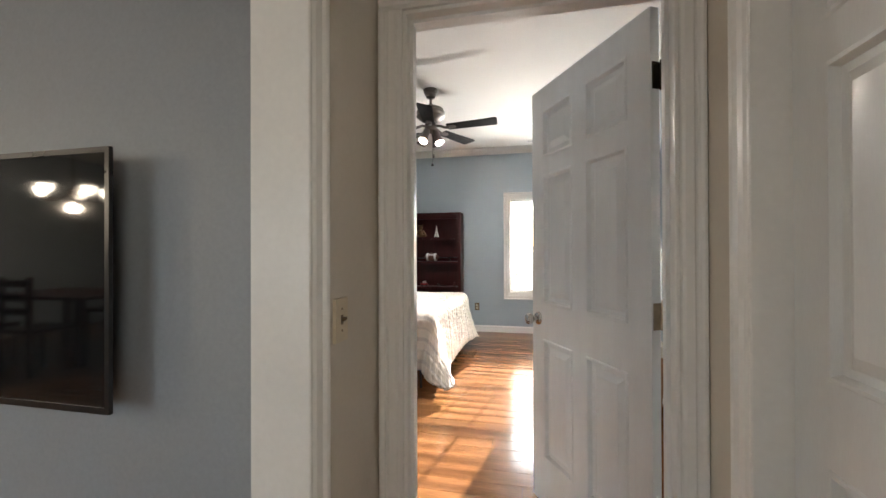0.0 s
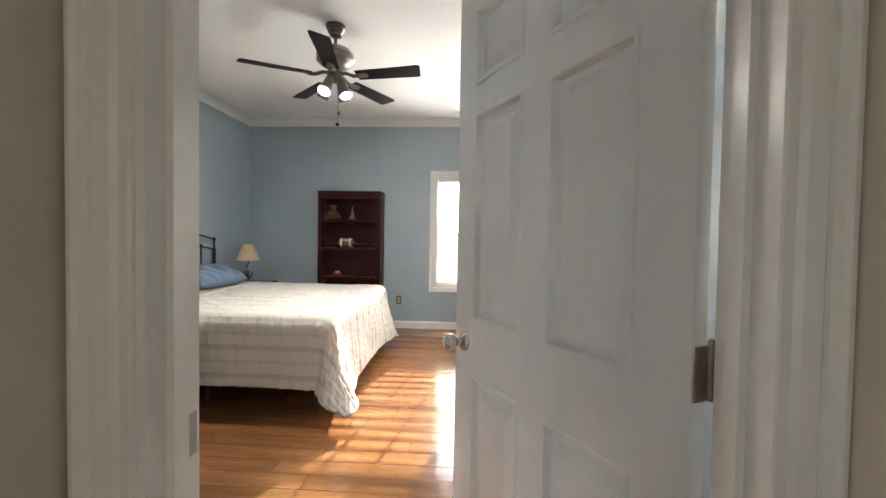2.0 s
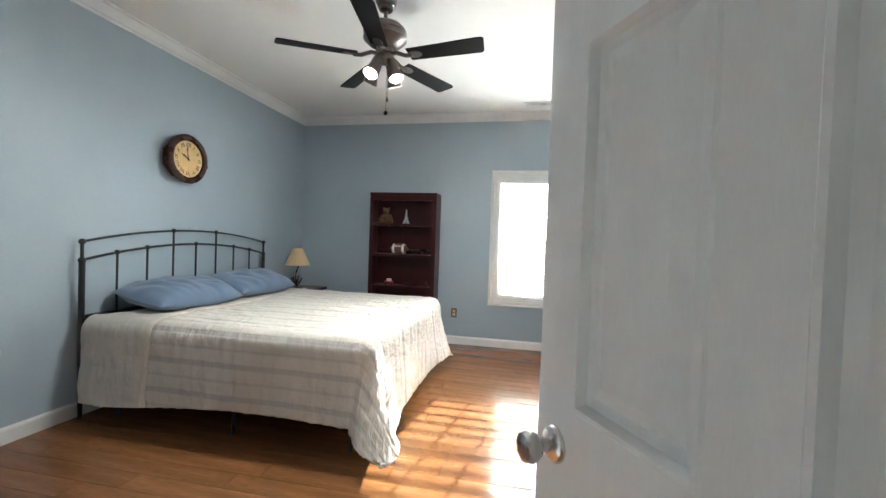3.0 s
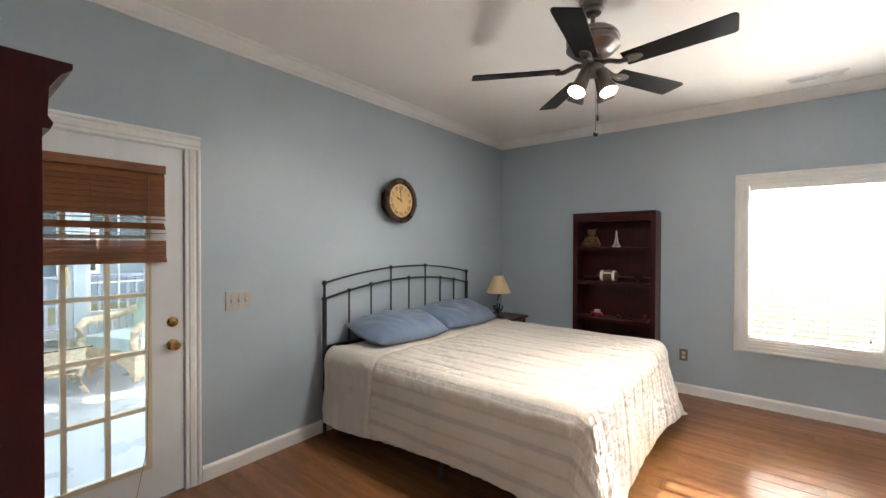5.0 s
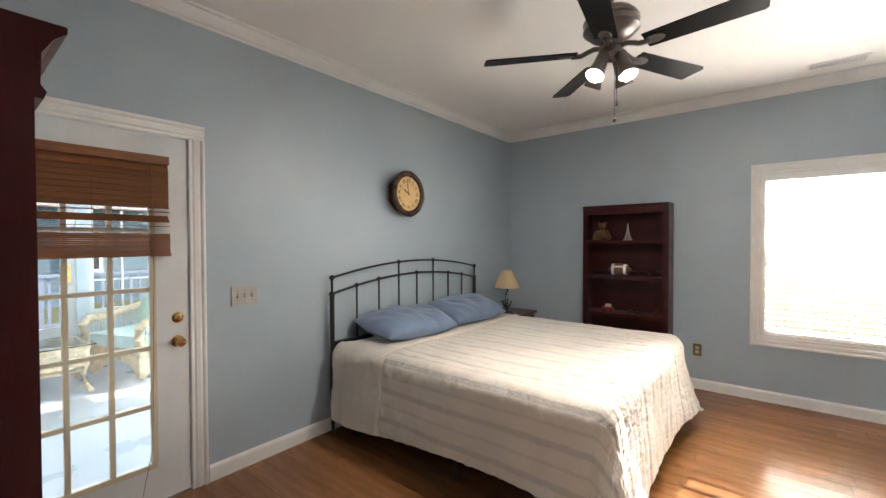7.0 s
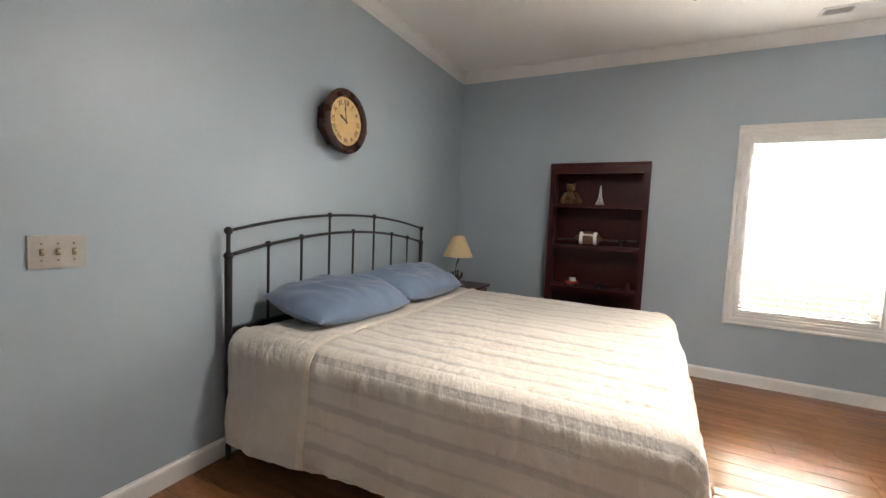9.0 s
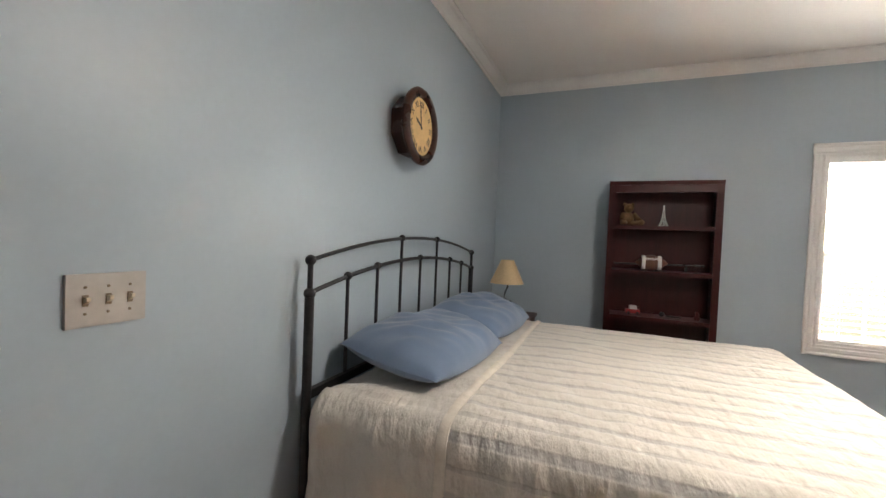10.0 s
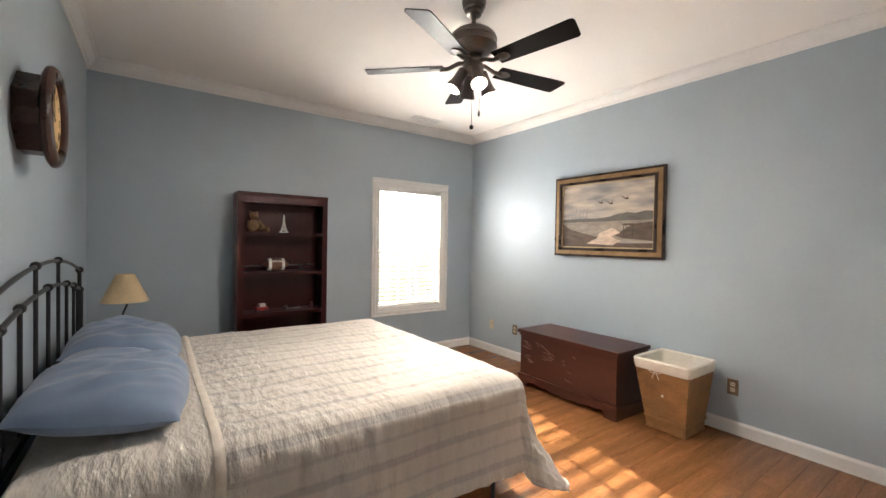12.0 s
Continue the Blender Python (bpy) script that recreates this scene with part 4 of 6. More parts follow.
def football(m):
    ob = thing("football", m, "brown leather football with white bands on a shelf", "football")
    n = 14
    prof = [(max(0.001, 0.066 * math.sin(math.pi * i / n) ** 0.85), -0.125 + 0.25 * i / n) for i in range(n + 1)]
    bm = bmesh.new()
    bm_lathe(bm, prof, 20, pose(0, 0, 0, 0, 90, 0))
    leather = mat("football_leather", (0.1, 0.035, 0.018), 0.5, vary=0.15, scale=14, bump=0.6, bump_scale=420)
    white = mat("football_white", (0.72, 0.7, 0.66), 0.6)
    part("ball", bm, leather, ob, smooth=True)
    for s in (-1, 1):
        bm = bmesh.new()
        bm_lathe(bm, [(0.0577, s * 0.06 - 0.014), (0.0595, s * 0.06 - 0.005), (0.0592, s * 0.06 + 0.005), (0.0573, s * 0.06 + 0.014)] if s < 0 else [(0.0573, 0.046), (0.0592, 0.055), (0.0595, 0.065), (0.0577, 0.074)], 20, pose(0, 0, 0, 0, 90, 0), cap=False)
        part("band", bm, white, ob, "white painted band", smooth=True)
    bm = bmesh.new()
    bm_box(bm, -0.045, 0.045, -0.062, -0.058, 0.03, 0.036)
    for i in range(7):
        bm_box(bm, -0.042 + i * 0.014 - 0.002, -0.042 + i * 0.014 + 0.002, -0.064, -0.056, 0.022, 0.044)
    part("lacing", bm, white, ob, "white lacing")


football(pose(-1.46, 6.16, 1.157))
bm = bmesh.new()
bm_cyl(bm, (-1.75, 6.235, 1.135), (-1.06, 6.235, 1.15), 0.008, seg=8)
bm_box(bm, -1.42, -1.405, 6.22, 6.25, 1.09, 1.14)
bm_box(bm, -1.20, -1.185, 6.22, 6.25, 1.09, 1.142)
tagged(part("display_rod", bm, M_DARK), "thin dark rod on a small stand behind the ball", "ornament")


def toy_car(m):
    ob = thing("toy_car", m, "small red toy car with a white top on a shelf", "toy car")
    red = mat("toy_red", (0.3, 0.02, 0.02), 0.3)
    white = mat("toy_white", (0.6, 0.58, 0.55), 0.4)
    bm = bmesh.new()
    bm_box(bm, -0.055, 0.055, -0.025, 0.025, 0.012, 0.045)
    part("body", bm, red, ob, bevel=0.008)
    bm = bmesh.new()
    bm_box(bm, -0.025, 0.032, -0.022, 0.022, 0.045, 0.075)
    part("cab", bm, white, ob, bevel=0.008)
    for x in (-0.035, 0.035):
        for y in (-0.026, 0.018):
            bm = bmesh.new()
            bm_cyl(bm, (x, y, 0.014), (x, y + 0.008, 0.014), 0.014, seg=12)
            part("wheel", bm, M_DARK, ob)


toy_car(pose(-1.585, 6.17, 0.705, 0, 0, 12))
bm = bmesh.new()
bm_ball(bm, (-1.36, 6.17, 0.727), 0.022, 10)
bm_cyl(bm, (-1.33, 6.17, 0.716), (-1.22, 6.16, 0.714), 0.009, 0.006, 8)
tagged(part("dark_figurine", bm, M_DARK, smooth=True), "small dark ornament lying on a shelf", "ornament")
bm = bmesh.new()
bm_lathe(bm, [(0.02, 0), (0.024, 0.02), (0.012, 0.045), (0.016, 0.06), (0.001, 0.075)], 12, Matrix.Translation((-1.105, 6.17, 0.705)))
tagged(part("dark_vase", bm, mat("dark_red_ceramic", (0.07, 0.015, 0.015), 0.3), smooth=True), "tiny dark red vase on a shelf", "vase")


# ---- bedroom: clock ----
def wall_clock():
    ob = thing("wall_clock", pose(WX, 4.325, 1.89, 0, 90, 0), "round dark wooden wall clock with a yellowed face", "clock")
    # local z points out of the wall, x down, y along the wall
    bm = bmesh.new()
    bm_lathe(bm, [(0.165, 0.0), (0.165, 0.085)], 8, pose(0, 0, 0, 0, 0, 22.5))
    part("case", bm, M_CLOCKWOOD, ob, "dark octagonal wooden case", bevel=0.004)
    bm = bmesh.new()
    bm_lathe(bm, [(0.165, 0.08), (0.19, 0.081), (0.205, 0.09), (0.207, 0.103), (0.198, 0.116), (0.18, 0.122), (0.163, 0.119), (0.155, 0.11), (0.152, 0.095)], 48, cap=False)
    part("bezel", bm, M_CLOCKWOOD, ob, smooth=True)
    bm = bmesh.new()
    bm_lathe(bm, [(0.158, 0.09), (0.158, 0.098)], 48)
    part("face", bm, M_CLOCKFACE, ob, "aged yellow dial")
    numerals = ["XII", "I", "II", "III", "IIII", "V", "VI", "VII", "VIII", "IX", "X", "XI"]
    for i, s in enumerate(numerals):
        cu = bpy.data.curves.new("numeral", 'FONT')
        cu.body, cu.size, cu.align_x, cu.align_y, cu.extrude = s, 0.046, 'CENTER', 'CENTER', 0.0006
        ang = 30 * i
        tmp = bpy.data.objects.new("numeral", cu)
        scene.collection.objects.link(tmp)
        me = bpy.data.meshes.new_from_object(tmp.evaluated_get(bpy.context.evaluated_depsgraph_get()))
        bpy.data.objects.remove(tmp)
        me.materials.clear(), me.materials.append(M_INK)
        o = new("numeral", me)
        o.parent = ob
        r = radians(ang)
        # up on the wall is local -x; to the viewer's right is +y
        o.matrix_basis = Matrix.Translation((-0.118 * math.cos(r), 0.118 * math.sin(r), 0.0992)) @ pose(0, 0, 0, 0, 0, 90 - ang)
    for length, width, ang in ((0.075, 0.010, -62), (0.115, 0.007, -8)):
        bm = bmesh.new()
        bm_box(bm, -0.015, length * 0.7, -width / 2, width / 2, 0.101, 0.1025)
        bm_prism(bm, [(length * 0.62, -width), (length, 0), (length * 0.62, width)], lambda u, v, w: (u, v, w), 0.101, 0.1025)
        o = part("clock_hand", bm, M_INK, ob, "black clock hand")
        o.matrix_basis = pose(0, 0, 0, 0, 0, 180 - ang)
    bm = bmesh.new()
    bm_box(bm, 0.02, 0.045, 0.2, 0.214, 0.085, 0.105)
    part("catch", bm, M_DARK, ob)


wall_clock()


# ---- bedroom: ceiling fan ----
def ceiling_fan():
    ob = thing("ceiling_fan", pose(-0.885, 3.89, 0), "bronze ceiling fan with five black blades and four lit lamps", "ceiling fan")
    bm = bmesh.new()
    bm_lathe(bm, [(0.072, CZ), (0.072, CZ - 0.012), (0.066, CZ - 0.018), (0.068, CZ - 0.03), (0.058, CZ - 0.04), (0.058, CZ - 0.052), (0.046, CZ - 0.062), (0.044, CZ - 0.078), (0.018, CZ - 0.085)], 32)
    part("canopy", bm, M_PEWTER, ob, smooth=True)
    bm = bmesh.new()
    bm_lathe(bm, [(0.0125, CZ - 0.08), (0.0125, 2.69), (0.025, 2.685), (0.028, 2.66)], 16)
    part("downrod", bm, M_PEWTER, ob, smooth=True)
    bm = bmesh.new()
    bm_lathe(bm, [(0.025, 2.672), (0.06, 2.668), (0.11, 2.65), (0.132, 2.628), (0.134, 2.615), (0.141, 2.61), (0.141, 2.602), (0.136, 2.598), (0.136, 2.575), (0.141, 2.571), (0.141, 2.563), (0.128, 2.552), (0.11, 2.535), (0.085, 2.52), (0.05, 2.512)], 36)
    part("motor_housing", bm, M_PEWTER, ob, smooth=True)
    bm = bmesh.new()
    bm_lathe(bm, [(0.05, 2.515), (0.058, 2.50), (0.06, 2.478), (0.052, 2.468), (0.062, 2.458), (0.064, 2.43), (0.05, 2.415), (0.02, 2.405), (0.001, 2.402)], 28)
    part("switch_housing", bm, M_PEWTER, ob, smooth=True)
    bm = bmesh.new()
    out, n = [], 9
    for i in range(n + 1):
        s = i / n
        out.append((0.175 + s * 0.45, -(0.056 + 0.011 * s)))
    for cx, cy, a0 in ((0.652, -0.045, -90), (0.634, 0.045, 0)):
        for i in range(5):
            a = radians(a0 + 22.5 * i)
            out.append((cx + 0.022 * math.cos(a), cy + 0.022 * math.sin(a)))
    out += [(x, -y) for x, y in reversed(out[:n + 1])]
    clean = []
    for p in out:
        if not clean or (Vector(p) - Vector(clean[-1])).length > 1e-4:
            clean.append(p)
    bm_prism(bm, clean, lambda u, v, w: (u, v, w), -0.003, 0.003)
    blade_me = mesh_of("blade", bm, M_BLADE)
    bm = bmesh.new()
    bm_lathe(bm, [(0.03, -0.009), (0.032, -0.006), (0.03, -0.003)], 18, Matrix.Translation((0.215, 0, 0)) @ Matrix.Diagonal((1.6, 1, 1, 1)))
    bm_tube(bm, [(0.045, 0, 0.02), (0.085, 0, 0.022), (0.115, 0, 0.01), (0.15, 0, -0.006), (0.2, 0, -0.008)], 0.013, 8)
    iron_me = mesh_of("blade_iron", bm, M_PEWTER, smooth=True)
    for i in range(5):
        m = pose(0, 0, 2.462, 0, 0, 63.5 + 72 * i)
        blade = piece("blade", blade_me, m @ pose(0, 0, -0.012, -11, 0, 0), ob)
        piece("blade_iron", iron_me, m @ pose(0, 0, -0.012, -11, 0, 0), ob)
    bulb_mat = glow("lit_bulb", (1.0, 0.74, 0.4), 0.5)
    bm = bmesh.new()
    bm_lathe(bm, [(0.02, 0.0), (0.03, 0.006), (0.032, 0.05), (0.034, 0.085), (0.046, 0.125), (0.0475, 0.14), (0.046, 0.14), (0.044, 0.126), (0.032, 0.086), (0.03, 0.05), (0.018, 0.014)], 22, cap=False)
    shade_me = mesh_of("lamp_shade", bm, M_PEWTER, smooth=True)
    bm = bmesh.new()
    bm_lathe(bm, [(0.012, 0.02), (0.018, 0.045), (0.027, 0.064), (0.029, 0.072), (0.025, 0.079), (0.001, 0.083)], 18)
    bulb_me = mesh_of("bulb", bm, bulb_mat, smooth=True)
    bm = bmesh.new()
    bm_cyl(bm, (0, 0, -0.03), (0, 0, 0.004), 0.009, seg=10)
    arm_me = mesh_of("lamp_arm", bm, M_PEWTER, smooth=True)
    for i, (out_by, down_by) in enumerate(((0.5, 0.87), (0.36, 0.93), (0.4, 0.92), (0.5, 0.87))):
        a = radians(-112 + 90 * i)
        base = Vector((0.055 * math.cos(a), 0.055 * math.sin(a), 2.425))
        tip = base + Vector((out_by * math.cos(a), out_by * math.sin(a), -down_by))
        m, _ = axis_pose(base, tip)
        piece("lamp_arm", arm_me, m, ob)
        piece("lamp_shade", shade_me, m, ob)
        piece("bulb", bulb_me, m, ob)
        d = bpy.data.lights.new("fan_lamp", 'POINT')
        d.energy, d.color, d.shadow_soft_size = 2.2, (1.0, 0.95, 0.88), 0.018
        lamp = new("fan_lamp", d)
        eye = Vector((-0.885, 3.89, 0)) + base + (tip - base).normalized() * 0.114
        lamp.matrix_basis = look(eye, eye + (tip - base))
    for (x, y), z, r in (((0.012, 0.02), 2.098, 0.014), ((0.035, -0.02), 2.18, 0.007)):
        bm = bmesh.new()
        bm_cyl(bm, (x, y, z + 0.01), (x, y, 2.41), 0.0012, seg=6)
        if r > 0.01:
            bm_ball(bm, (x, y, z), r, 14)
        else:
            bm_lathe(bm, [(0.003, 0.012), (r, 0.0), (r, -0.018), (0.003, -0.024)], 10, Matrix.Translation((x, y, z)))
        part("pull_chain", bm, M_BLADE, ob, smooth=True)


ceiling_fan()


# ---- bedroom: nightstand and lamp ----
def nightstand():
    ob = thing("nightstand", pose(-2.62, 5.87, 0), "small dark wooden nightstand beside the bed", "nightstand")
    box("tabletop", (-0.22, 0.24, -0.24, 0.24, 0.615, 0.64), M_CHERRY, ob, bevel=0.005)
    box("body", (-0.2, 0.21, -0.21, 0.21, 0.12, 0.615), M_CHERRY, ob)
    for z0, z1 in ((0.14, 0.36), (0.375, 0.6)):
        dr = box("drawer", (0.21, 0.226, -0.2, 0.2, z0, z1), M_CHERRY, ob, bevel=0.004)
        bm = bmesh.new()
        bm_ball(bm, (0.24, 0, (z0 + z1) / 2), 0.014, 12)
        part("handle", bm, M_BRASS, dr, smooth=True)
    for x in (-0.18, 0.19):
        for y in (-0.19, 0.19):
            bm = bmesh.new()
            bm_cyl(bm, (x, y, 0), (x, y, 0.12), 0.014, 0.022, 10)
            part("leg", bm, M_CHERRY, ob)


nightstand()


def table_lamp():
    ob = thing("table_lamp", pose(-2.6, 5.78, 0.64), "small iron table lamp with a beige cone shade", "table lamp")
    bm = bmesh.new()
    bm_lathe(bm, [(0.145, 0.285), (0.055, 0.485), (0.0535, 0.485), (0.1435, 0.285)], 32, Matrix.Translation((0.0, 0, 0)), cap=False)
    part("shade", bm, M_SHADE, ob, "beige parchment cone shade", smooth=True)
    bm = bmesh.new()
    bm_lathe(bm, [(0.075, 0), (0.075, 0.008), (0.05, 0.016), (0.015, 0.022)], 20)
    part("base", bm, M_IRON, ob, smooth=True)
    bm = bmesh.new()
    bm_tube(bm, [(0, 0, 0.02), (-0.01, 0, 0.08), (-0.02, 0, 0.14), (-0.012, 0, 0.2), (0.012, 0, 0.26), (0.004, 0, 0.33), (0.0, 0, 0.47)], 0.007, 8)
    part("stem", bm, M_IRON, ob, smooth=True)
    bm = bmesh.new()
    for i in range(7):
        a = i * 0.9
        c = Vector((0.045 * math.cos(a) - 0.005, 0.045 * math.sin(a), 0.075 + 0.015 * (i % 3)))
        bm_tube(bm, [(0, 0, 0.03), c * 0.6 + Vector((0, 0, 0.02)), c, c + Vector((0.012 * math.cos(a), 0.012 * math.sin(a), 0.028))], 0.006, 6)
        bm_ball(bm, c + Vector((0.012 * math.cos(a), 0.012 * math.sin(a), 0.03)), 0.011, 8)
    part("leaf_cluster", bm, M_IRON, ob, "dark iron leaf ornament", smooth=True)
    bm = bmesh.new()
    for k in range(3):
        bm_cyl(bm, (0, 0, 0.475), (0.054 * math.cos(k * 2.1), 0.054 * math.sin(k * 2.1), 0.48), 0.0016, seg=6)
    bm_ball(bm, (0, 0, 0.43), 0.026, 12)
    part("bulb_holder", bm, M_IVORY, ob, smooth=True)


table_lamp()


# ---- bedroom: painting ----
def painting():
    y0, y1, z0, z1 = 3.715, 4.872, 1.28, 2.095
    ob = thing("painting", pose(EX, 0, 0), "framed marsh landscape painting in a walnut and gilt frame", "painting")
    rings = (((0.0, 0.022), -0.03, -0.012, M_FRAMEWOOD, "outer_frame"), ((0.022, 0.062), -0.036, -0.012, M_GILT, "gilt_band"), ((0.062, 0.088), -0.046, -0.012, M_FRAMEWOOD, "inner_frame"), ((0.088, 0.1), -0.03, -0.012, M_SLIP, "inner_slip"))
    for (i0, i1), xa, xb, mt, nm in rings:
        bm = bmesh.new()
        bm_box(bm, xa, xb, y0 + i0, y0 + i1, z0 + i0, z1 - i0)
        bm_box(bm, xa, xb, y1 - i1, y1 - i0, z0 + i0, z1 - i0)
        bm_box(bm, xa, xb, y0 + i1, y1 - i1, z0 + i0, z0 + i1)
        bm_box(bm, xa, xb, y0 + i1, y1 - i1, z1 - i1, z1 - i0)
        part(nm, bm, mt, ob, bevel=0.004)
    box("backing", (-0.012, -0.001, y0 + 0.01, y1 - 0.01, z0 + 0.01, z1 - 0.01), M_FRAMEWOOD, ob, bevel=0)
    i = 0.1
    ya, yb, za, zb = y0 + i, y1 - i, z0 + i, z1 - i
    w, h = yb - ya, zb - za
    # the painted field: u runs towards -y (as one stands before it), v up
    def pt(u, v, lift):
        return (-0.02 - lift, yb - u * w, za + v * h)

    def field(name, poly, lift, colour, vary=0.25):
        bm = bmesh.new()
        bm.faces.new([bm.verts.new(pt(u, v, lift)) for u, v in poly])
        mt = mat("oil_" + name, colour, 0.55, vary=vary, scale=9, grain=0.15, grain_scale=60, bump=0.5, bump_scale=150, stretch=(1, 1, 3))
        return part(name, bm, mt, ob)

    bm = bmesh.new()
    lay = bm.loops.layers.uv.new("canvas")
    f = bm.faces.new([bm.verts.new(pt(u, v, 0)) for u, v in ((0, 0), (1, 0), (1, 1), (0, 1))])
    for lp, uv in zip(f.loops, ((0, 0), (1, 0), (1, 1), (0, 1))):
        lp[lay].uv = uv
    sky = mat("oil_sky", (1, 1, 1), 0.5, bump=0.4, bump_scale=150)
    N, Lk = sky.node_tree.nodes, sky.node_tree.links
    p = N["Principled BSDF"]
    uvn = N.new("ShaderNodeUVMap")
    uvn.uv_map = "canvas"
    nz = N.new("ShaderNodeTexNoise")
    nz.inputs["Scale"].default_value = 3.2
    mpn = N.new("ShaderNodeMapping")
    mpn.inputs["Scale"].default_value = (1.0, 2.6, 1)
    Lk.new(uvn.outputs[0], mpn.inputs[0])
    Lk.new(mpn.outputs[0], nz.inputs["Vector"])
    ramp = N.new("ShaderNodeValToRGB")
    ramp.color_ramp.elements[0].position, ramp.color_ramp.elements[0].color = 0.3, (0.19, 0.19, 0.19, 1)
    ramp.color_ramp.elements[1].position, ramp.color_ramp.elements[1].color = 0.68, (0.5, 0.41, 0.33, 1)
    Lk.new(nz.outputs["Fac"], ramp.inputs[0])
    Lk.new(ramp.outputs[0], p.inputs["Base Color"])
    part("canvas", bm, sky, ob, "oil paint sky in dusky greys")
    field("water", [(0, 0.1), (1, 0.1), (1, 0.42), (0, 0.42)], 0.001, (0.27, 0.225, 0.18))
    field("far_trees", [(0, 0.4), (0, 0.45), (0.2, 0.46), (0.4, 0.45), (0.55, 0.47), (0.66, 0.51), (0.75, 0.53), (0.83, 0.51), (0.92, 0.54), (1, 0.53), (1, 0.41), (0.5, 0.4)], 0.002, (0.11, 0.1, 0.085))
    field("near_bank", [(0, 0), (1, 0), (1, 0.07), (0.7, 0.06), (0.55, 0.1), (0.38, 0.06), (0.35, 0.1), (0.45, 0.15), (0.3, 0.2), (0.1, 0.28), (0, 0.38)], 0.002, (0.1, 0.066, 0.045), 0.4)
    field("right_bank", [(1, 0.38), (0.8, 0.35), (0.68, 0.24), (0.58, 0.2), (0.7, 0.14), (1, 0.1)], 0.002, (0.09, 0.06, 0.042), 0.4)
    field("sunlit_water", [(0.3, 0.05), (0.6, 0.03), (0.68, 0.1), (0.58, 0.17), (0.68, 0.22), (0.6, 0.3), (0.45, 0.22), (0.42, 0.13)], 0.0025, (0.55, 0.42, 0.32))
    for u in (0.71, 0.735, 0.8):
        field("post", [(u, 0.14), (u + 0.008, 0.14), (u + 0.008, 0.36), (u, 0.36)], 0.003, (0.05, 0.035, 0.025))
    field("hide_roof", [(0.7, 0.33), (0.82, 0.33), (0.82, 0.36), (0.7, 0.36)], 0.003, (0.07, 0.05, 0.035))
    for u, v, s in ((0.46, 0.72, 1.4), (0.57, 0.70, 1.4), (0.73, 0.76, 1.5)):
        field("bird", [(u - 0.04 * s, v + 0.02 * s), (u, v - 0.012 * s), (u + 0.03 * s, v + 0.035 * s), (u + 0.008 * s, v + 0.005 * s), (u + 0.02 * s, v - 0.03 * s), (u - 0.005 * s, v - 0.025 * s)], 0.003, (0.07, 0.045, 0.035))
    for k in range(6):
        u = 0.06 + 0.045 * k
        field("reed", [(u, 0.44), (u + 0.006, 0.44), (u + 0.03, 0.58 + 0.02 * (k % 3)), (u + 0.022, 0.58 + 0.02 * (k % 3))], 0.003, (0.24, 0.225, 0.2))


painting()


# ---- bedroom: chest and basket ----
def chest():
    x0, x1, y0, y1, h = 0.555, 1.03, 3.79, 4.845, 0.55
    ob = thing("blanket_chest", pose(0, 0, 0), "dark red carved wooden blanket chest against the wall", "chest")
    box("body", (x0 + 0.012, x1, y0 + 0.012, y1 - 0.012, 0.06, h - 0.035), M_CHEST, ob, bevel=0.004)
    box("lid", (x0 - 0.014, x1 + 0.006, y0 - 0.012, y1 + 0.012, h - 0.033, h), M_CHEST, ob, "polished dark lid", bevel=0.009)
    box("lid_moulding", (x0 + 0.002, x1, y0 + 0.004, y1 - 0.004, h - 0.058, h - 0.034), M_CHEST, ob, bevel=0.006)
    # scalloped plinth
    prof = [(y0 - 0.004, 0.0), (y0 - 0.004, 0.1), (y1 + 0.004, 0.1), (y1 + 0.004, 0.0), (y1 - 0.1, 0.0)]
    n = 22
    for i in range(n + 1):
        y = y1 - 0.12 - (y1 - y0 - 0.24) * i / n
        prof.append((y, 0.03 + 0.014 * abs(math.sin(i * math.pi / 4)) + 0.012 * math.cos(2 * math.pi * i / n)))
    prof.append((y0 + 0.1, 0.0))
    bm = bmesh.new()
    bm_prism(bm, prof, lambda u, v, w: (w, u, v), x0 - 0.004, x0 + 0.012)
    part("front_skirt", bm, M_CHEST, ob, "scalloped front skirt")
    for y in (y0 - 0.004, y1 - 0.012):
        box("side_skirt", (x0 + 0.013, x1, y, y + 0.016, 0.0, 0.1), M_CHEST, ob)
    box("skirt_moulding", (x0 - 0.008, x0 + 0.012, y0 - 0.008, y1 + 0.008, 0.1, 0.116), M_CHEST, ob, bevel=0.005)
    # carved reeds and leaves, the light on their relief painted as a paler colour
    rng = random.Random(4)
    xf = x0 + 0.012
    for cy, cz, s, n in ((4.75, 0.41, 0.06, 7), (4.71, 0.27, 0.06, 5), (4.49, 0.36, 0.09, 8), (4.62, 0.43, 0.025, 2), (4.32, 0.33, 0.03, 3), (4.27, 0.22, 0.06, 4), (4.2, 0.41, 0.02, 2)):
        for i in range(n):
            bm = bmesh.new()
            dy, dz = rng.uniform(-s, s) * 0.5, rng.uniform(-s, s) * 0.7
            ln = rng.uniform(0.3, 0.7) * s
            tilt = rng.uniform(-0.1, 0.5)
            bm_tube(bm, [(xf - 0.001, cy + dy - ln, cz + dz - ln * tilt), (xf - 0.005, cy + dy, cz + dz + 0.004), (xf - 0.001, cy + dy + ln, cz + dz + ln * tilt)], 0.0022, 6)
            part("carving", bm, M_CHEST_HI, ob, "raised carved strokes with highlights put in as pale colour", smooth=True)


chest()


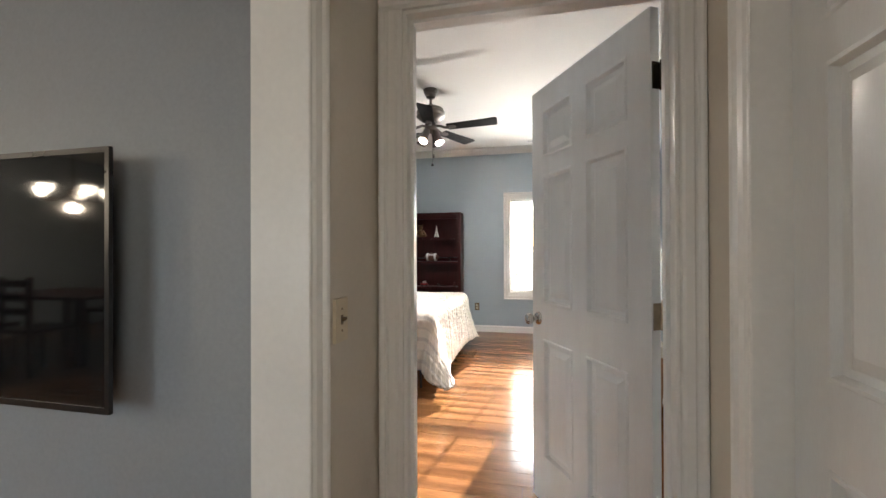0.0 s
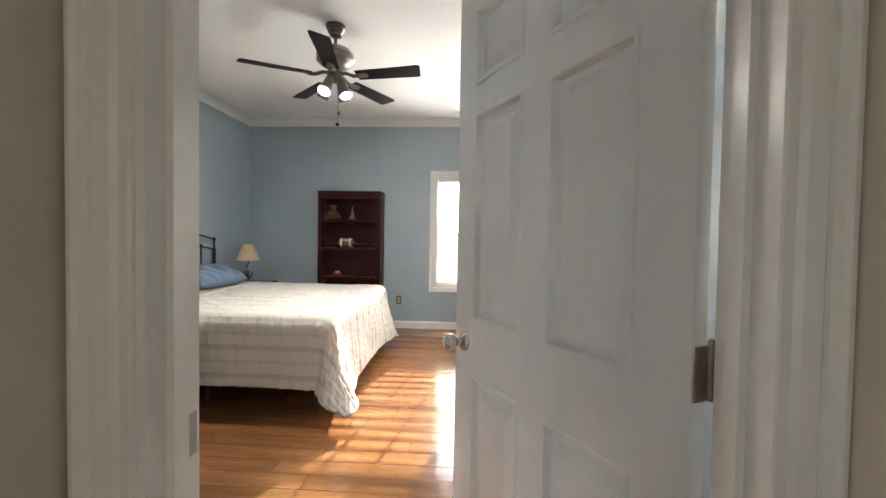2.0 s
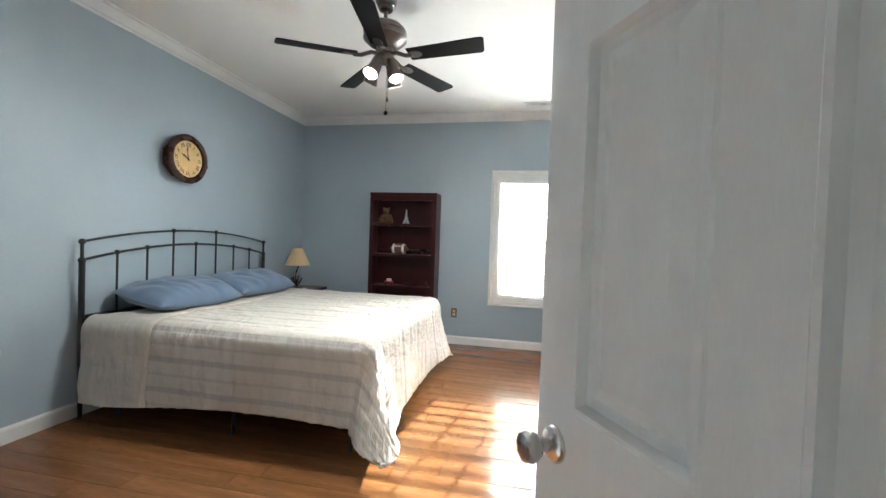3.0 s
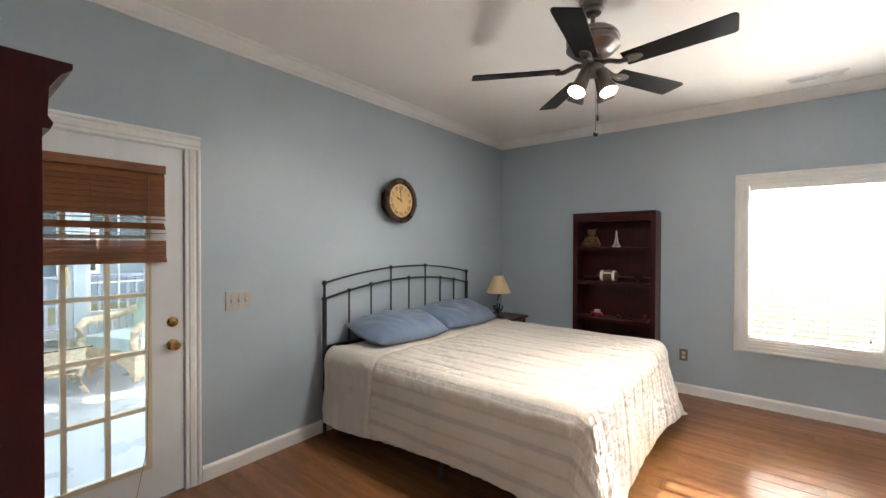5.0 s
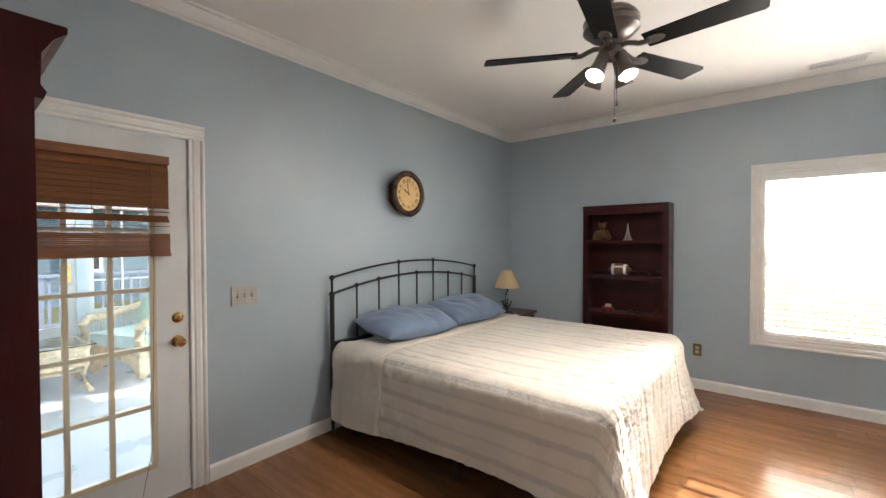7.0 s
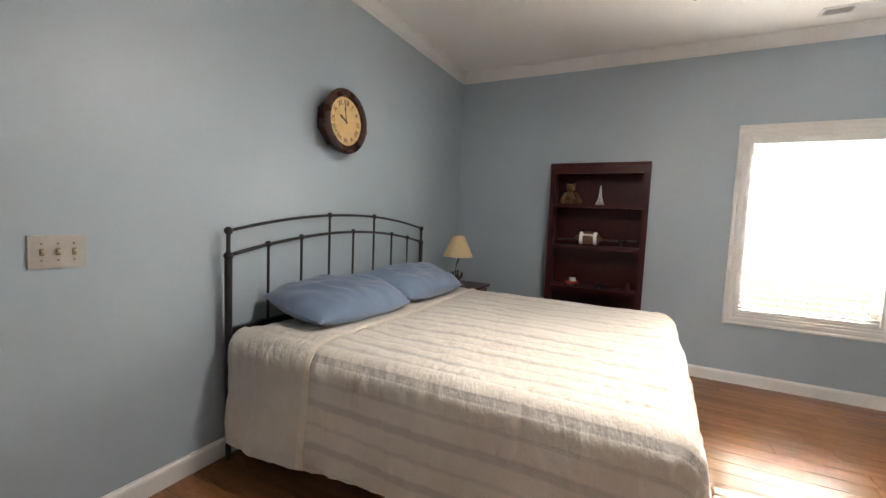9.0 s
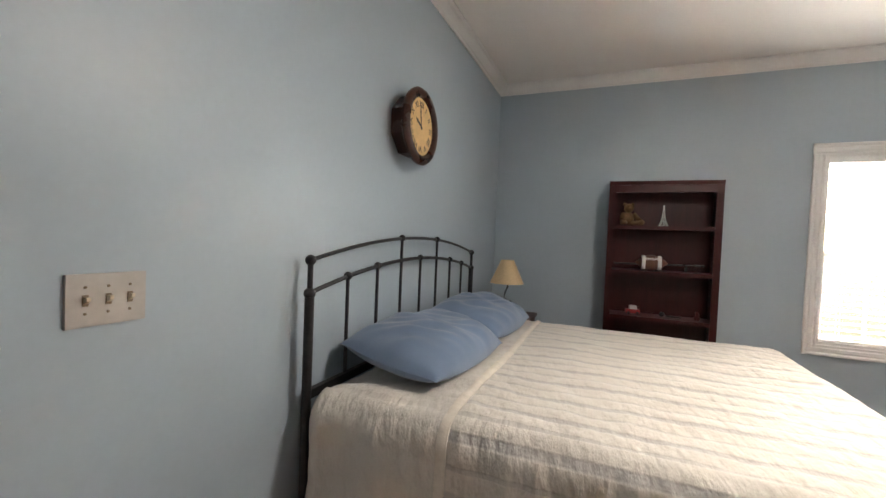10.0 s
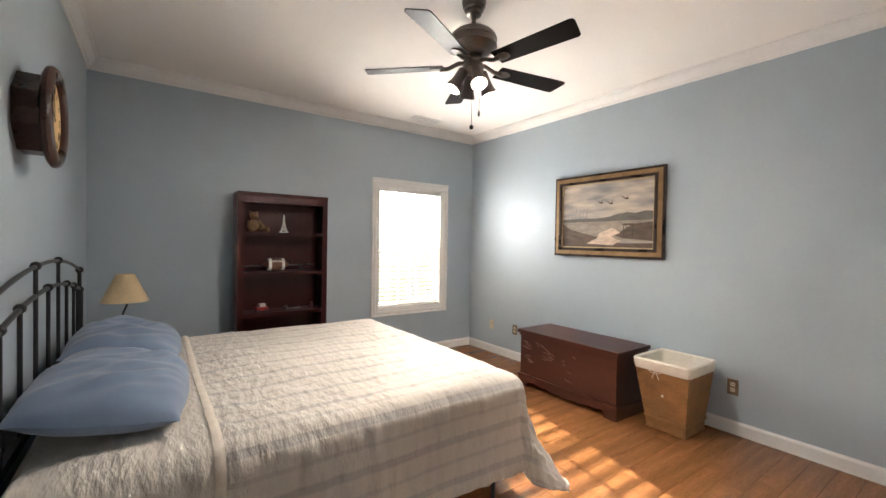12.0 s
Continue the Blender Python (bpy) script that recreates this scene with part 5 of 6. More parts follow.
def hamper():
    ob = thing("laundry_basket", pose(0, 0, 0), "tapered wicker laundry basket with a white cloth liner", "basket")
    b0, b1 = (0.705, 1.01, 3.345, 3.615), (0.635, 1.065, 3.295, 3.70)
    H = 0.535

    def corner(s, o=0.0):
        a = [p + (q - p) * s for p, q in zip(b0, b1)]
        return a[0] - o, a[1] + o, a[2] - o, a[3] + o

    bm = bmesh.new()
    for o in (0.0, -0.006):
        r = []
        for s in (0.0, 0.985):
            x0, x1, y0, y1 = corner(s, o)
            r.append([bm.verts.new((x, y, s * H + 0.004)) for x, y in ((x0, y0), (x1, y0), (x1, y1), (x0, y1))])
        for i in range(4):
            bm.faces.new((r[0][i], r[0][(i + 1) % 4], r[1][(i + 1) % 4], r[1][i]))
        bm.faces.new(r[0])
    part("shell", bm, M_WICKER, ob)
    # woven strands: horizontal courses over upright stakes
    bm = bmesh.new()
    for c in range(34):
        s = (c + 0.5) / 36
        x0, x1, y0, y1 = corner(s, 0.001)
        z = s * H + 0.006
        pts = []
        for (ax_, ay), (bx, by_) in (((x0, y0), (x1, y0)), ((x1, y0), (x1, y1)), ((x1, y1), (x0, y1)), ((x0, y1), (x0, y0))):
            L_ = math.hypot(bx - ax_, by_ - ay)
            nx, ny = (by_ - ay) / L_, -(bx - ax_) / L_
            n = 26
            for i in range(n):
                t = i / n
                off = 0.003 * math.cos(math.pi * i + math.pi * c)
                pts.append((ax_ + (bx - ax_) * t + nx * off, ay + (by_ - ay) * t + ny * off, z))
        pts.append(pts[0])
        bm_tube(bm, pts, 0.0048, 5)
    tagged(part("weave", bm, M_WICKER, ob, "woven tan strands", smooth=True), kind="stuff")
    for ends in (0.012, 0.16):
        x0, x1, y0, y1 = corner(ends, 0.004)
        bm = bmesh.new()
        z = ends * H + 0.006
        bm_tube(bm, [(x0, y0, z), (x1, y0, z), (x1, y1, z), (x0, y1, z), (x0, y0, z)], 0.008, 8)
        part("rim_braid", bm, M_WICKER, ob, smooth=True)
    bm = bmesh.new()
    lo, hi, inn = corner(0.86, 0.009), corner(1.0, 0.010), corner(1.0, -0.014)
    low_in = corner(0.25, -0.014)
    rings = []
    for (x0, x1, y0, y1), z in ((lo, 0.86 * H), (corner(0.9, 0.012), 0.9 * H), (hi, H - 0.006), (corner(1.0, 0.0), H + 0.006), (inn, H - 0.004), (low_in, 0.25 * H)):
        ring = []
        cr = 0.03
        for cx, cy, a0 in ((x0 + cr, y0 + cr, 180), (x1 - cr, y0 + cr, 270), (x1 - cr, y1 - cr, 0), (x0 + cr, y1 - cr, 90)):
            for k in range(4):
                a = radians(a0 + 30 * k)
                ring.append(bm.verts.new((cx + cr * math.cos(a), cy + cr * math.sin(a), z + 0.004 * noise.noise(Vector((cx * 20 + k, cy * 20, z * 9))))))
        rings.append(ring)
    for a, b in zip(rings, rings[1:]):
        for i in range(16):
            bm.faces.new((a[i], a[(i + 1) % 16], b[(i + 1) % 16], b[i]))
    bm.faces.new(rings[-1])
    part("liner", bm, M_LINER, ob, "white cotton liner folded over the rim", smooth=True)
    bm = bmesh.new()
    xb, yb_ = 0.645, 3.535
    for s in (-1, 1):
        bm_tube(bm, [(xb, yb_, 0.455), (xb - 0.012, yb_ + s * 0.03, 0.47), (xb - 0.01, yb_ + s * 0.045, 0.455), (xb - 0.006, yb_ + s * 0.02, 0.445), (xb, yb_, 0.453)], 0.004, 6)
        bm_tube(bm, [(xb, yb_, 0.453), (xb - 0.004, yb_ + s * 0.015, 0.43), (xb + 0.002, yb_ + s * 0.024, 0.40)], 0.0035, 6)
    part("bow", bm, M_LINER, ob, "white cloth bow tie", smooth=True)
    bm = bmesh.new()
    bm_lathe(bm, [(0.012, 0), (0.012, 0.005), (0.004, 0.008)], 14, pose(0.67, 3.49, 0.28, 0, -90, 0))
    part("button", bm, M_LINER, ob, "small white button", smooth=True)


hamper()


# ---- plates on the walls ----
def outlet(name, m, material, label, sockets=True):
    """Local x across, z up, y out of the wall."""
    ob = thing(name, m, label, "outlet")
    box("plate", (-0.036, 0.036, 0, 0.006, -0.058, 0.058), material, ob, bevel=0.003)
    for dz in (-0.02, 0.02) if sockets else (0,):
        bm = bmesh.new()
        bm_box(bm, -0.016, 0.016, 0.006, 0.008, dz - 0.014, dz + 0.014)
        sk = part("socket", bm, M_IVORY if sockets else material, ob, bevel=0.002)
        for sx in (-0.006, 0.006):
            box("slot", (sx - 0.001, sx + 0.001, 0.0075, 0.0086, dz - 0.003, dz + 0.006), M_DARK, sk, bevel=0)
    return ob


outlet("power_outlet", pose(-0.777, NY, 0.385, 0, 0, 180), M_BROWN_PLATE, "bronze outlet plate on the wall")
outlet("power_outlet", pose(EX, 5.464, 0.36, 0, 0, 90), M_BROWN_PLATE, "bronze outlet plate beside the chest")
outlet("power_outlet", pose(EX, 3.196, 0.35, 0, 0, 90), M_BROWN_PLATE, "bronze outlet plate beside the laundry basket")
outlet("phone_plate", pose(EX, 5.878, 0.356, 0, 0, 90), M_IVORY, "ivory telephone plate near the corner", False)


def switch_plate(name, m, gangs, material, label, toggle):
    ob = thing(name, m, label, "light switch")
    w = 0.036 + 0.023 * (gangs - 1)
    box("plate", (-w, w, 0, 0.009, -0.06, 0.06), material, ob, bevel=0.006)
    for i in range(gangs):
        x = (i - (gangs - 1) / 2) * 0.046
        bm = bmesh.new()
        bm_box(bm, x - 0.006, x + 0.006, 0.0075, 0.0105, -0.013, 0.013)
        part("toggle_slot", bm, M_BROWN_PLATE, ob)
        bm = bmesh.new()
        bm_prism(bm, [(0.009, -0.008), (0.023, 0.0), (0.023, 0.008), (0.009, 0.008)], lambda u, v, q: (q, u, v), x - 0.004, x + 0.004)
        part("toggle", bm, toggle, ob, bevel=0.001)
        for dz in (-0.03, 0.03):
            bm = bmesh.new()
            bm_lathe(bm, [(0.0035, 0), (0.003, 0.0015)], 10, pose(x, 0.009, dz, -90, 0, 0))
            part("screw", bm, M_BROWN_PLATE, ob)


switch_plate("light_switch_bedroom", pose(WX, 2.888, 1.113, 0, 0, -90), 3, M_STEEL_PLATE, "brushed metal plate with three toggle switches", M_IVORY)
switch_plate("light_switch_hall", pose(HALL_L, 1.055, 1.06, 0, 0, -90), 1, M_IVORY, "ivory single toggle switch on the hall wall", M_BROWN_PLATE)


def ceiling_vent(name, m, w, d):
    ob = thing(name, m, "white slotted ceiling air vent", "vent")
    box("backing", (-w / 2 + 0.01, w / 2 - 0.01, -d / 2 + 0.01, d / 2 - 0.01, -0.004, -0.001), M_DARK, ob, bevel=0)
    bm = bmesh.new()
    for b in ((-w / 2, w / 2, -d / 2, -d / 2 + 0.018), (-w / 2, w / 2, d / 2 - 0.018, d / 2), (-w / 2, -w / 2 + 0.018, -d / 2 + 0.018, d / 2 - 0.018), (w / 2 - 0.018, w / 2, -d / 2 + 0.018, d / 2 - 0.018)):
        bm_box(bm, *b, -0.008, 0)
    part("frame", bm, M_TRIM, ob)
    bm = bmesh.new()
    bm_box(bm, -0.0015, 0.0015, -d / 2 + 0.018, d / 2 - 0.018, -0.006, 0.006)
    me = mesh_of("slat", bm, M_TRIM)
    n = int((w - 0.05) / 0.013)
    for i in range(n):
        x = -w / 2 + 0.025 + (w - 0.05) * i / (n - 1)
        piece("slat", me, pose(x, 0, -0.008, 0, 40 if x < 0 else -40, 0), ob)


ceiling_vent("ceiling_vent", pose(0.17, 6.02, CZ), 0.36, 0.13)
ceiling_vent("ceiling_vent", pose(-2.6, 2.32, CZ, 0, 0, 90), 0.36, 0.16)


# ---- living room, glimpsed from the hall ----
def television():
    ob = thing("television", pose(-2.305, 1.2, 0), "very large flat black television mounted on the wall", "television")
    zb, zt, w = 0.655, 1.637, 0.9
    box("back_case", (-w + 0.05, w - 0.05, 0.012, 0.05, zb + 0.04, zt - 0.04), M_DARK, ob, bevel=0.008)
    bm = bmesh.new()
    for b in ((-w, -w + 0.02, zb, zt), (w - 0.02, w, zb, zt), (-w + 0.02, w - 0.02, zb, zb + 0.024), (-w + 0.02, w - 0.02, zt - 0.02, zt)):
        bm_box(bm, b[0], b[1], -0.004, 0.012, b[2], b[3])
    part("bezel", bm, M_DARK, ob, bevel=0.003)
    box("screen", (-w + 0.02, w - 0.02, 0.0, 0.006, zb + 0.024, zt - 0.02), M_SCREEN, ob, "glossy black screen", bevel=0)
    box("wall_bracket", (-0.25, 0.25, 0.05, 0.144, 1.0, 1.3), M_DARK, ob)


television()


def chandelier():
    ob = thing("chandelier", pose(-5.5, -1.55, 0), "lit chandelier with five glowing shades", "chandelier")
    bm = bmesh.new()
    bm_cyl(bm, (0, 0, 2.0), (0, 0, CZ), 0.01, seg=10)
    bm_ball(bm, (0, 0, 2.0), 0.05, 14)
    part("stem", bm, M_BRONZE, ob, smooth=True)
    g = glow("chandelier_glass", (1.0, 0.86, 0.66), 3.0)
    for i in range(5):
        a = radians(72 * i + 10)
        c, s = math.cos(a), math.sin(a)
        bm = bmesh.new()
        bm_tube(bm, [(0, 0, 2.0), (0.15 * c, 0.15 * s, 1.9), (0.28 * c, 0.28 * s, 1.88), (0.33 * c, 0.33 * s, 1.95)], 0.008, 8)
        part("arm", bm, M_BRONZE, ob, smooth=True)
        bm = bmesh.new()
        bm_lathe(bm, [(0.03, 1.94), (0.065, 1.99), (0.08, 2.05)], 18, Matrix.Translation((0.33 * c, 0.33 * s, 0)))
        part("shade", bm, g, ob, smooth=True)
    d = bpy.data.lights.new("chandelier_lamp", 'POINT')
    d.energy, d.color, d.shadow_soft_size = 3, (1.0, 0.82, 0.6), 0.05
    new("chandelier_lamp", d).location = (-5.5, -1.55, 1.8)


chandelier()


def dining_set():
    tb = thing("dining_table", pose(-5.5, -1.55, 0), "dark dining table under the chandelier", "table")
    box("tabletop", (-0.8, 0.8, -0.5, 0.5, 0.72, 0.755), M_CHERRY, tb, bevel=0.006)
    for x in (-0.7, 0.7):
        for y in (-0.42, 0.42):
            box("leg", (x - 0.035, x + 0.035, y - 0.035, y + 0.035, 0, 0.72), M_CHERRY, tb)
    ch = thing("dining_chair", pose(-5.0, -0.85, 0), "dark wooden dining chair", "chair", "chairs round the table")
    box("seat", (-0.22, 0.22, -0.22, 0.2, 0.43, 0.47), M_CHERRY, ch, bevel=0.008)
    for x in (-0.19, 0.19):
        box("leg", (x - 0.02, x + 0.02, -0.2, -0.16, 0, 0.43), M_CHERRY, ch)
        box("leg", (x - 0.02, x + 0.02, 0.16, 0.2, 0, 1.0), M_CHERRY, ch)
    for z in (0.62, 0.76, 0.9):
        box("backrest_slat", (-0.17, 0.17, 0.168, 0.188, z, z + 0.07), M_CHERRY, ch)
    for x, y, r in ((-5.8, -0.85, 0), (-5.0, -2.25, 180), (-5.8, -2.25, 180)):
        copy_thing(ch, pose(x, y, 0, 0, 0, r))


dining_set()


# ---- sunroom, seen through the french door ----
def sunroom_window(name, m, w, h):
    ob = thing(name, m, "white sunroom window with divided panes", "window", kind="structure")
    bm = bmesh.new()
    for b in ((-w / 2, -w / 2 + 0.05, 0, h), (w / 2 - 0.05, w / 2, 0, h), (-w / 2 + 0.05, w / 2 - 0.05, 0, 0.05), (-w / 2 + 0.05, w / 2 - 0.05, h - 0.05, h), (-w / 2 + 0.05, w / 2 - 0.05, h / 2 - 0.025, h / 2 + 0.025)):
        bm_box(bm, b[0], b[1], -0.04, 0.04, b[2], b[3])
    part("window_frame", bm, M_TRIM, ob)
    for i in (1, 2):
        x = -w / 2 + 0.05 + (w - 0.1) * i / 3
        box("muntin", (x - 0.01, x + 0.01, -0.012, 0.012, 0.05, h / 2 - 0.025), M_TRIM, ob, bevel=0)
        box("muntin", (x - 0.01, x + 0.01, -0.012, 0.012, h / 2 + 0.025, h - 0.05), M_TRIM, ob, bevel=0)
    for z in (h * 0.26, h * 0.74):
        box("muntin", (-w / 2 + 0.05, w / 2 - 0.05, -0.011, 0.011, z - 0.01, z + 0.01), M_TRIM, ob, bevel=0)
    p = box("pane", (-w / 2 + 0.05, w / 2 - 0.05, -0.002, 0.002, 0.05, h - 0.05), M_GLASS, ob, bevel=0)
    p.visible_shadow = False


sunroom_window("window_2", pose(SRX - 0.05, 3.27, 0.6, 0, 0, 90), 0.96, 1.55)
sunroom_window("window_3", pose(SRX - 0.05, 5.15, 0.75, 0, 0, 90), 1.1, 1.4)
# Added slim window, out of view, shapes the sun strips on the sunroom floor
sunroom_window("sun_strip_window", pose(-4.425, SRY1 + 0.05, 0.75), 0.35, 1.4)
# Added, unseen hall window around the fill lamp
sunroom_window("added_hall_window", pose(HALL_R + 0.06, -1.3, 0.7, 0, 0, 90), 1.4, 1.4)
sunroom_window("window_7", pose(-3.0, LY - 0.06, 0.7), 2.4, 1.4)


def deck_door():
    """The white glazed door from the sunroom to the deck."""
    ob = thing("door_4", pose(SRX - 0.05, 1.72, 0), "white glazed deck door with a brass handle, closed", "glass door", kind="structure")
    bm = bmesh.new()
    for b in ((0, 0.13, 0.0, 2.1), (0.83, 0.96, 0.0, 2.1), (0.13, 0.83, 0.0, 0.48), (0.13, 0.83, 1.98, 2.1)):
        bm_box(bm, -0.022, 0.022, *b)
    part("leaf", bm, M_TRIM, ob)
    pane = box("pane", (-0.003, 0.003, 0.13, 0.83, 0.48, 1.98), M_GLASS, ob, bevel=0)
    pane.visible_shadow = False
    box("handle_plate", (0.022, 0.03, 0.875, 0.91, 0.98, 1.2), M_BRASS, ob, "tall brass handle plate", bevel=0.003)
    bm = bmesh.new()
    bm_tube(bm, [(0.03, 0.892, 1.06), (0.07, 0.892, 1.06), (0.075, 0.87, 1.06), (0.072, 0.79, 1.055)], 0.009, 10)
    part("door_handle", bm, M_BRASS, ob, "brass lever handle", smooth=True)


deck_door()


def deck_railing():
    x, y0, y1 = -8.3, 0.6, 6.4
    wood = mat("weathered_deck_boards", (0.3, 0.28, 0.26), 0.8, vary=0.15, scale=3)
    # Bluish-white railing in shade; the shade is put into this dark colour
    paint = mat("shaded_railing_paint", (0.11, 0.14, 0.21), 0.6, vary=0.06, scale=4)
    structure(box("deck", (x - 0.1, SRX - 0.1, y0, y1, -0.2, -0.06), wood, bevel=0.004), "weathered boards of the deck outside", "deck")
    ob = thing("deck_railing", pose(x, 0, -0.06), "bluish painted wooden railing along the deck, its shade put into the colour", "railing")
    box("top_rail", (-0.06, 0.06, y0, y1, 1.02, 1.06), paint, ob)
    box("bottom_rail", (-0.03, 0.03, y0, y1, 0.3, 0.35), paint, ob)
    for k in range(4):
        y = y0 + 0.05 + (y1 - y0 - 0.1) * k / 3
        box("post", (-0.045, 0.045, y - 0.045, y + 0.045, 0, 1.02), paint, ob)
    bm = bmesh.new()
    bm_box(bm, -0.018, 0.018, -0.018, 0.018, 0.35, 1.02)
    me = mesh_of("baluster", bm, paint)
    n = 48
    for k in range(1, n):
        piece("baluster", me, pose(0, y0 + (y1 - y0) * k / n, 0), ob)


deck_railing()


def wicker_armchair(m):
    """Local x across, its front towards -y."""
    w = 0.37
    ob = thing("wicker_armchair", m, "pale wicker armchair with aqua and sage cushions", "armchair")
    apron = [(-w, 0.34), (w, 0.34), (w, 0.02), (w - 0.05, 0.02)]
    apron += [(w - 0.05 - (2 * w - 0.1) * i / 12, 0.06 + 0.15 * math.sin(math.pi * i / 12) ** 0.6) for i in range(13)]
    apron += [(-w + 0.05, 0.02), (-w, 0.02)]
    bm = bmesh.new()
    bm_prism(bm, apron, lambda u, v, q: (u, q, v), -0.4, -0.37)
    part("front_apron", bm, M_PALEWICKER, ob, "arched woven front apron", bevel=0.006)
    bm = bmesh.new()
    bm_box(bm, -w, w, -0.37, 0.34, 0.28, 0.34)
    part("seat_frame", bm, M_PALEWICKER, ob, bevel=0.015)
    for s in (-1, 1):
        side = [(-0.37, 0.0), (-0.37, 0.34), (0.34, 0.34), (0.38, 0.0), (0.32, 0.0)] + [(0.32 - 0.62 * i / 8, 0.04 + 0.14 * math.sin(math.pi * i / 8) ** 0.6) for i in range(9)]
        bm = bmesh.new()
        bm_prism(bm, side, lambda u, v, q: (s * q, u, v), w - 0.028, w)
        part("side_apron", bm, M_PALEWICKER, ob, bevel=0.004)
        bm = bmesh.new()
        bm_tube(bm, [(s * w, -0.39, 0.3), (s * (w + 0.015), -0.42, 0.45), (s * (w + 0.04), -0.43, 0.56), (s * (w + 0.05), -0.36, 0.62), (s * (w + 0.045), -0.1, 0.63), (s * (w + 0.02), 0.2, 0.69), (s * (w - 0.03), 0.38, 0.8)], 0.045, 12)
        part("armrest", bm, M_PALEWICKER, ob, "thick rolled armrest", smooth=True)
        for i in range(8):
            bm = bmesh.new()
            y = -0.34 + 0.085 * i
            bm_cyl(bm, (s * w, y, 0.33), (s * (w + 0.035), y, 0.615), 0.008, seg=6)
            part("arm_cane", bm, M_PALEWICKER, ob)
    bm = bmesh.new()
    bm_tube(bm, [(-w - 0.01, 0.37, 0.3), (-w - 0.01, 0.4, 0.75)] + [((w + 0.01) * math.cos(math.pi * (1 - i / 10)), 0.42, 0.75 + 0.2 * math.sin(math.pi * i / 10)) for i in range(11)] + [(w + 0.01, 0.37, 0.3)], 0.035, 10)
    part("back_frame", bm, M_PALEWICKER, ob, "arched cane back frame", smooth=True)
    for i in range(-6, 7):
        for s in (-1, 1):
            x0, x1 = 0.06 * i - 0.16 * s, 0.06 * i + 0.16 * s
            x0, x1 = max(-w, min(w, x0)), max(-w, min(w, x1))
            top = 0.75 + 0.19 * math.sqrt(max(0.0, 1 - (x1 / (w + 0.01)) ** 2))
            bm = bmesh.new()
            bm_cyl(bm, (x0, 0.375 + 0.004 * s, 0.34), (x1, 0.412 + 0.004 * s, top), 0.007, seg=6)
            part("back_cane", bm, M_PALEWICKER, ob)
    box("seat_cushion", (-w + 0.02, w - 0.02, -0.41, 0.3, 0.342, 0.47), M_AQUA, ob, "pale aqua seat cushion", bevel=0.045)
    return ob


CHAIR = pose(-5.92, 3.2, -0.01, 0, 0, 23)
wicker_armchair(CHAIR)
for x, y, r in ((-0.17, 0.2, 6), (0.2, 0.19, -8)):
    bm = bmesh.new()
    bm_box(bm, -0.19, 0.19, -0.06, 0.06, 0, 0.36)
    c = part("throw_cushion", bm, M_SAGE, None, bevel=0.055, seg=3, smooth=True)
    c.matrix_basis = CHAIR @ pose(x, y, 0.472, 0, 0, r) @ pose(0, 0, 0, -14, 0, 0)
    tagged(c, "sage green throw cushion on the wicker armchair", "cushion", "cushions on the armchair")


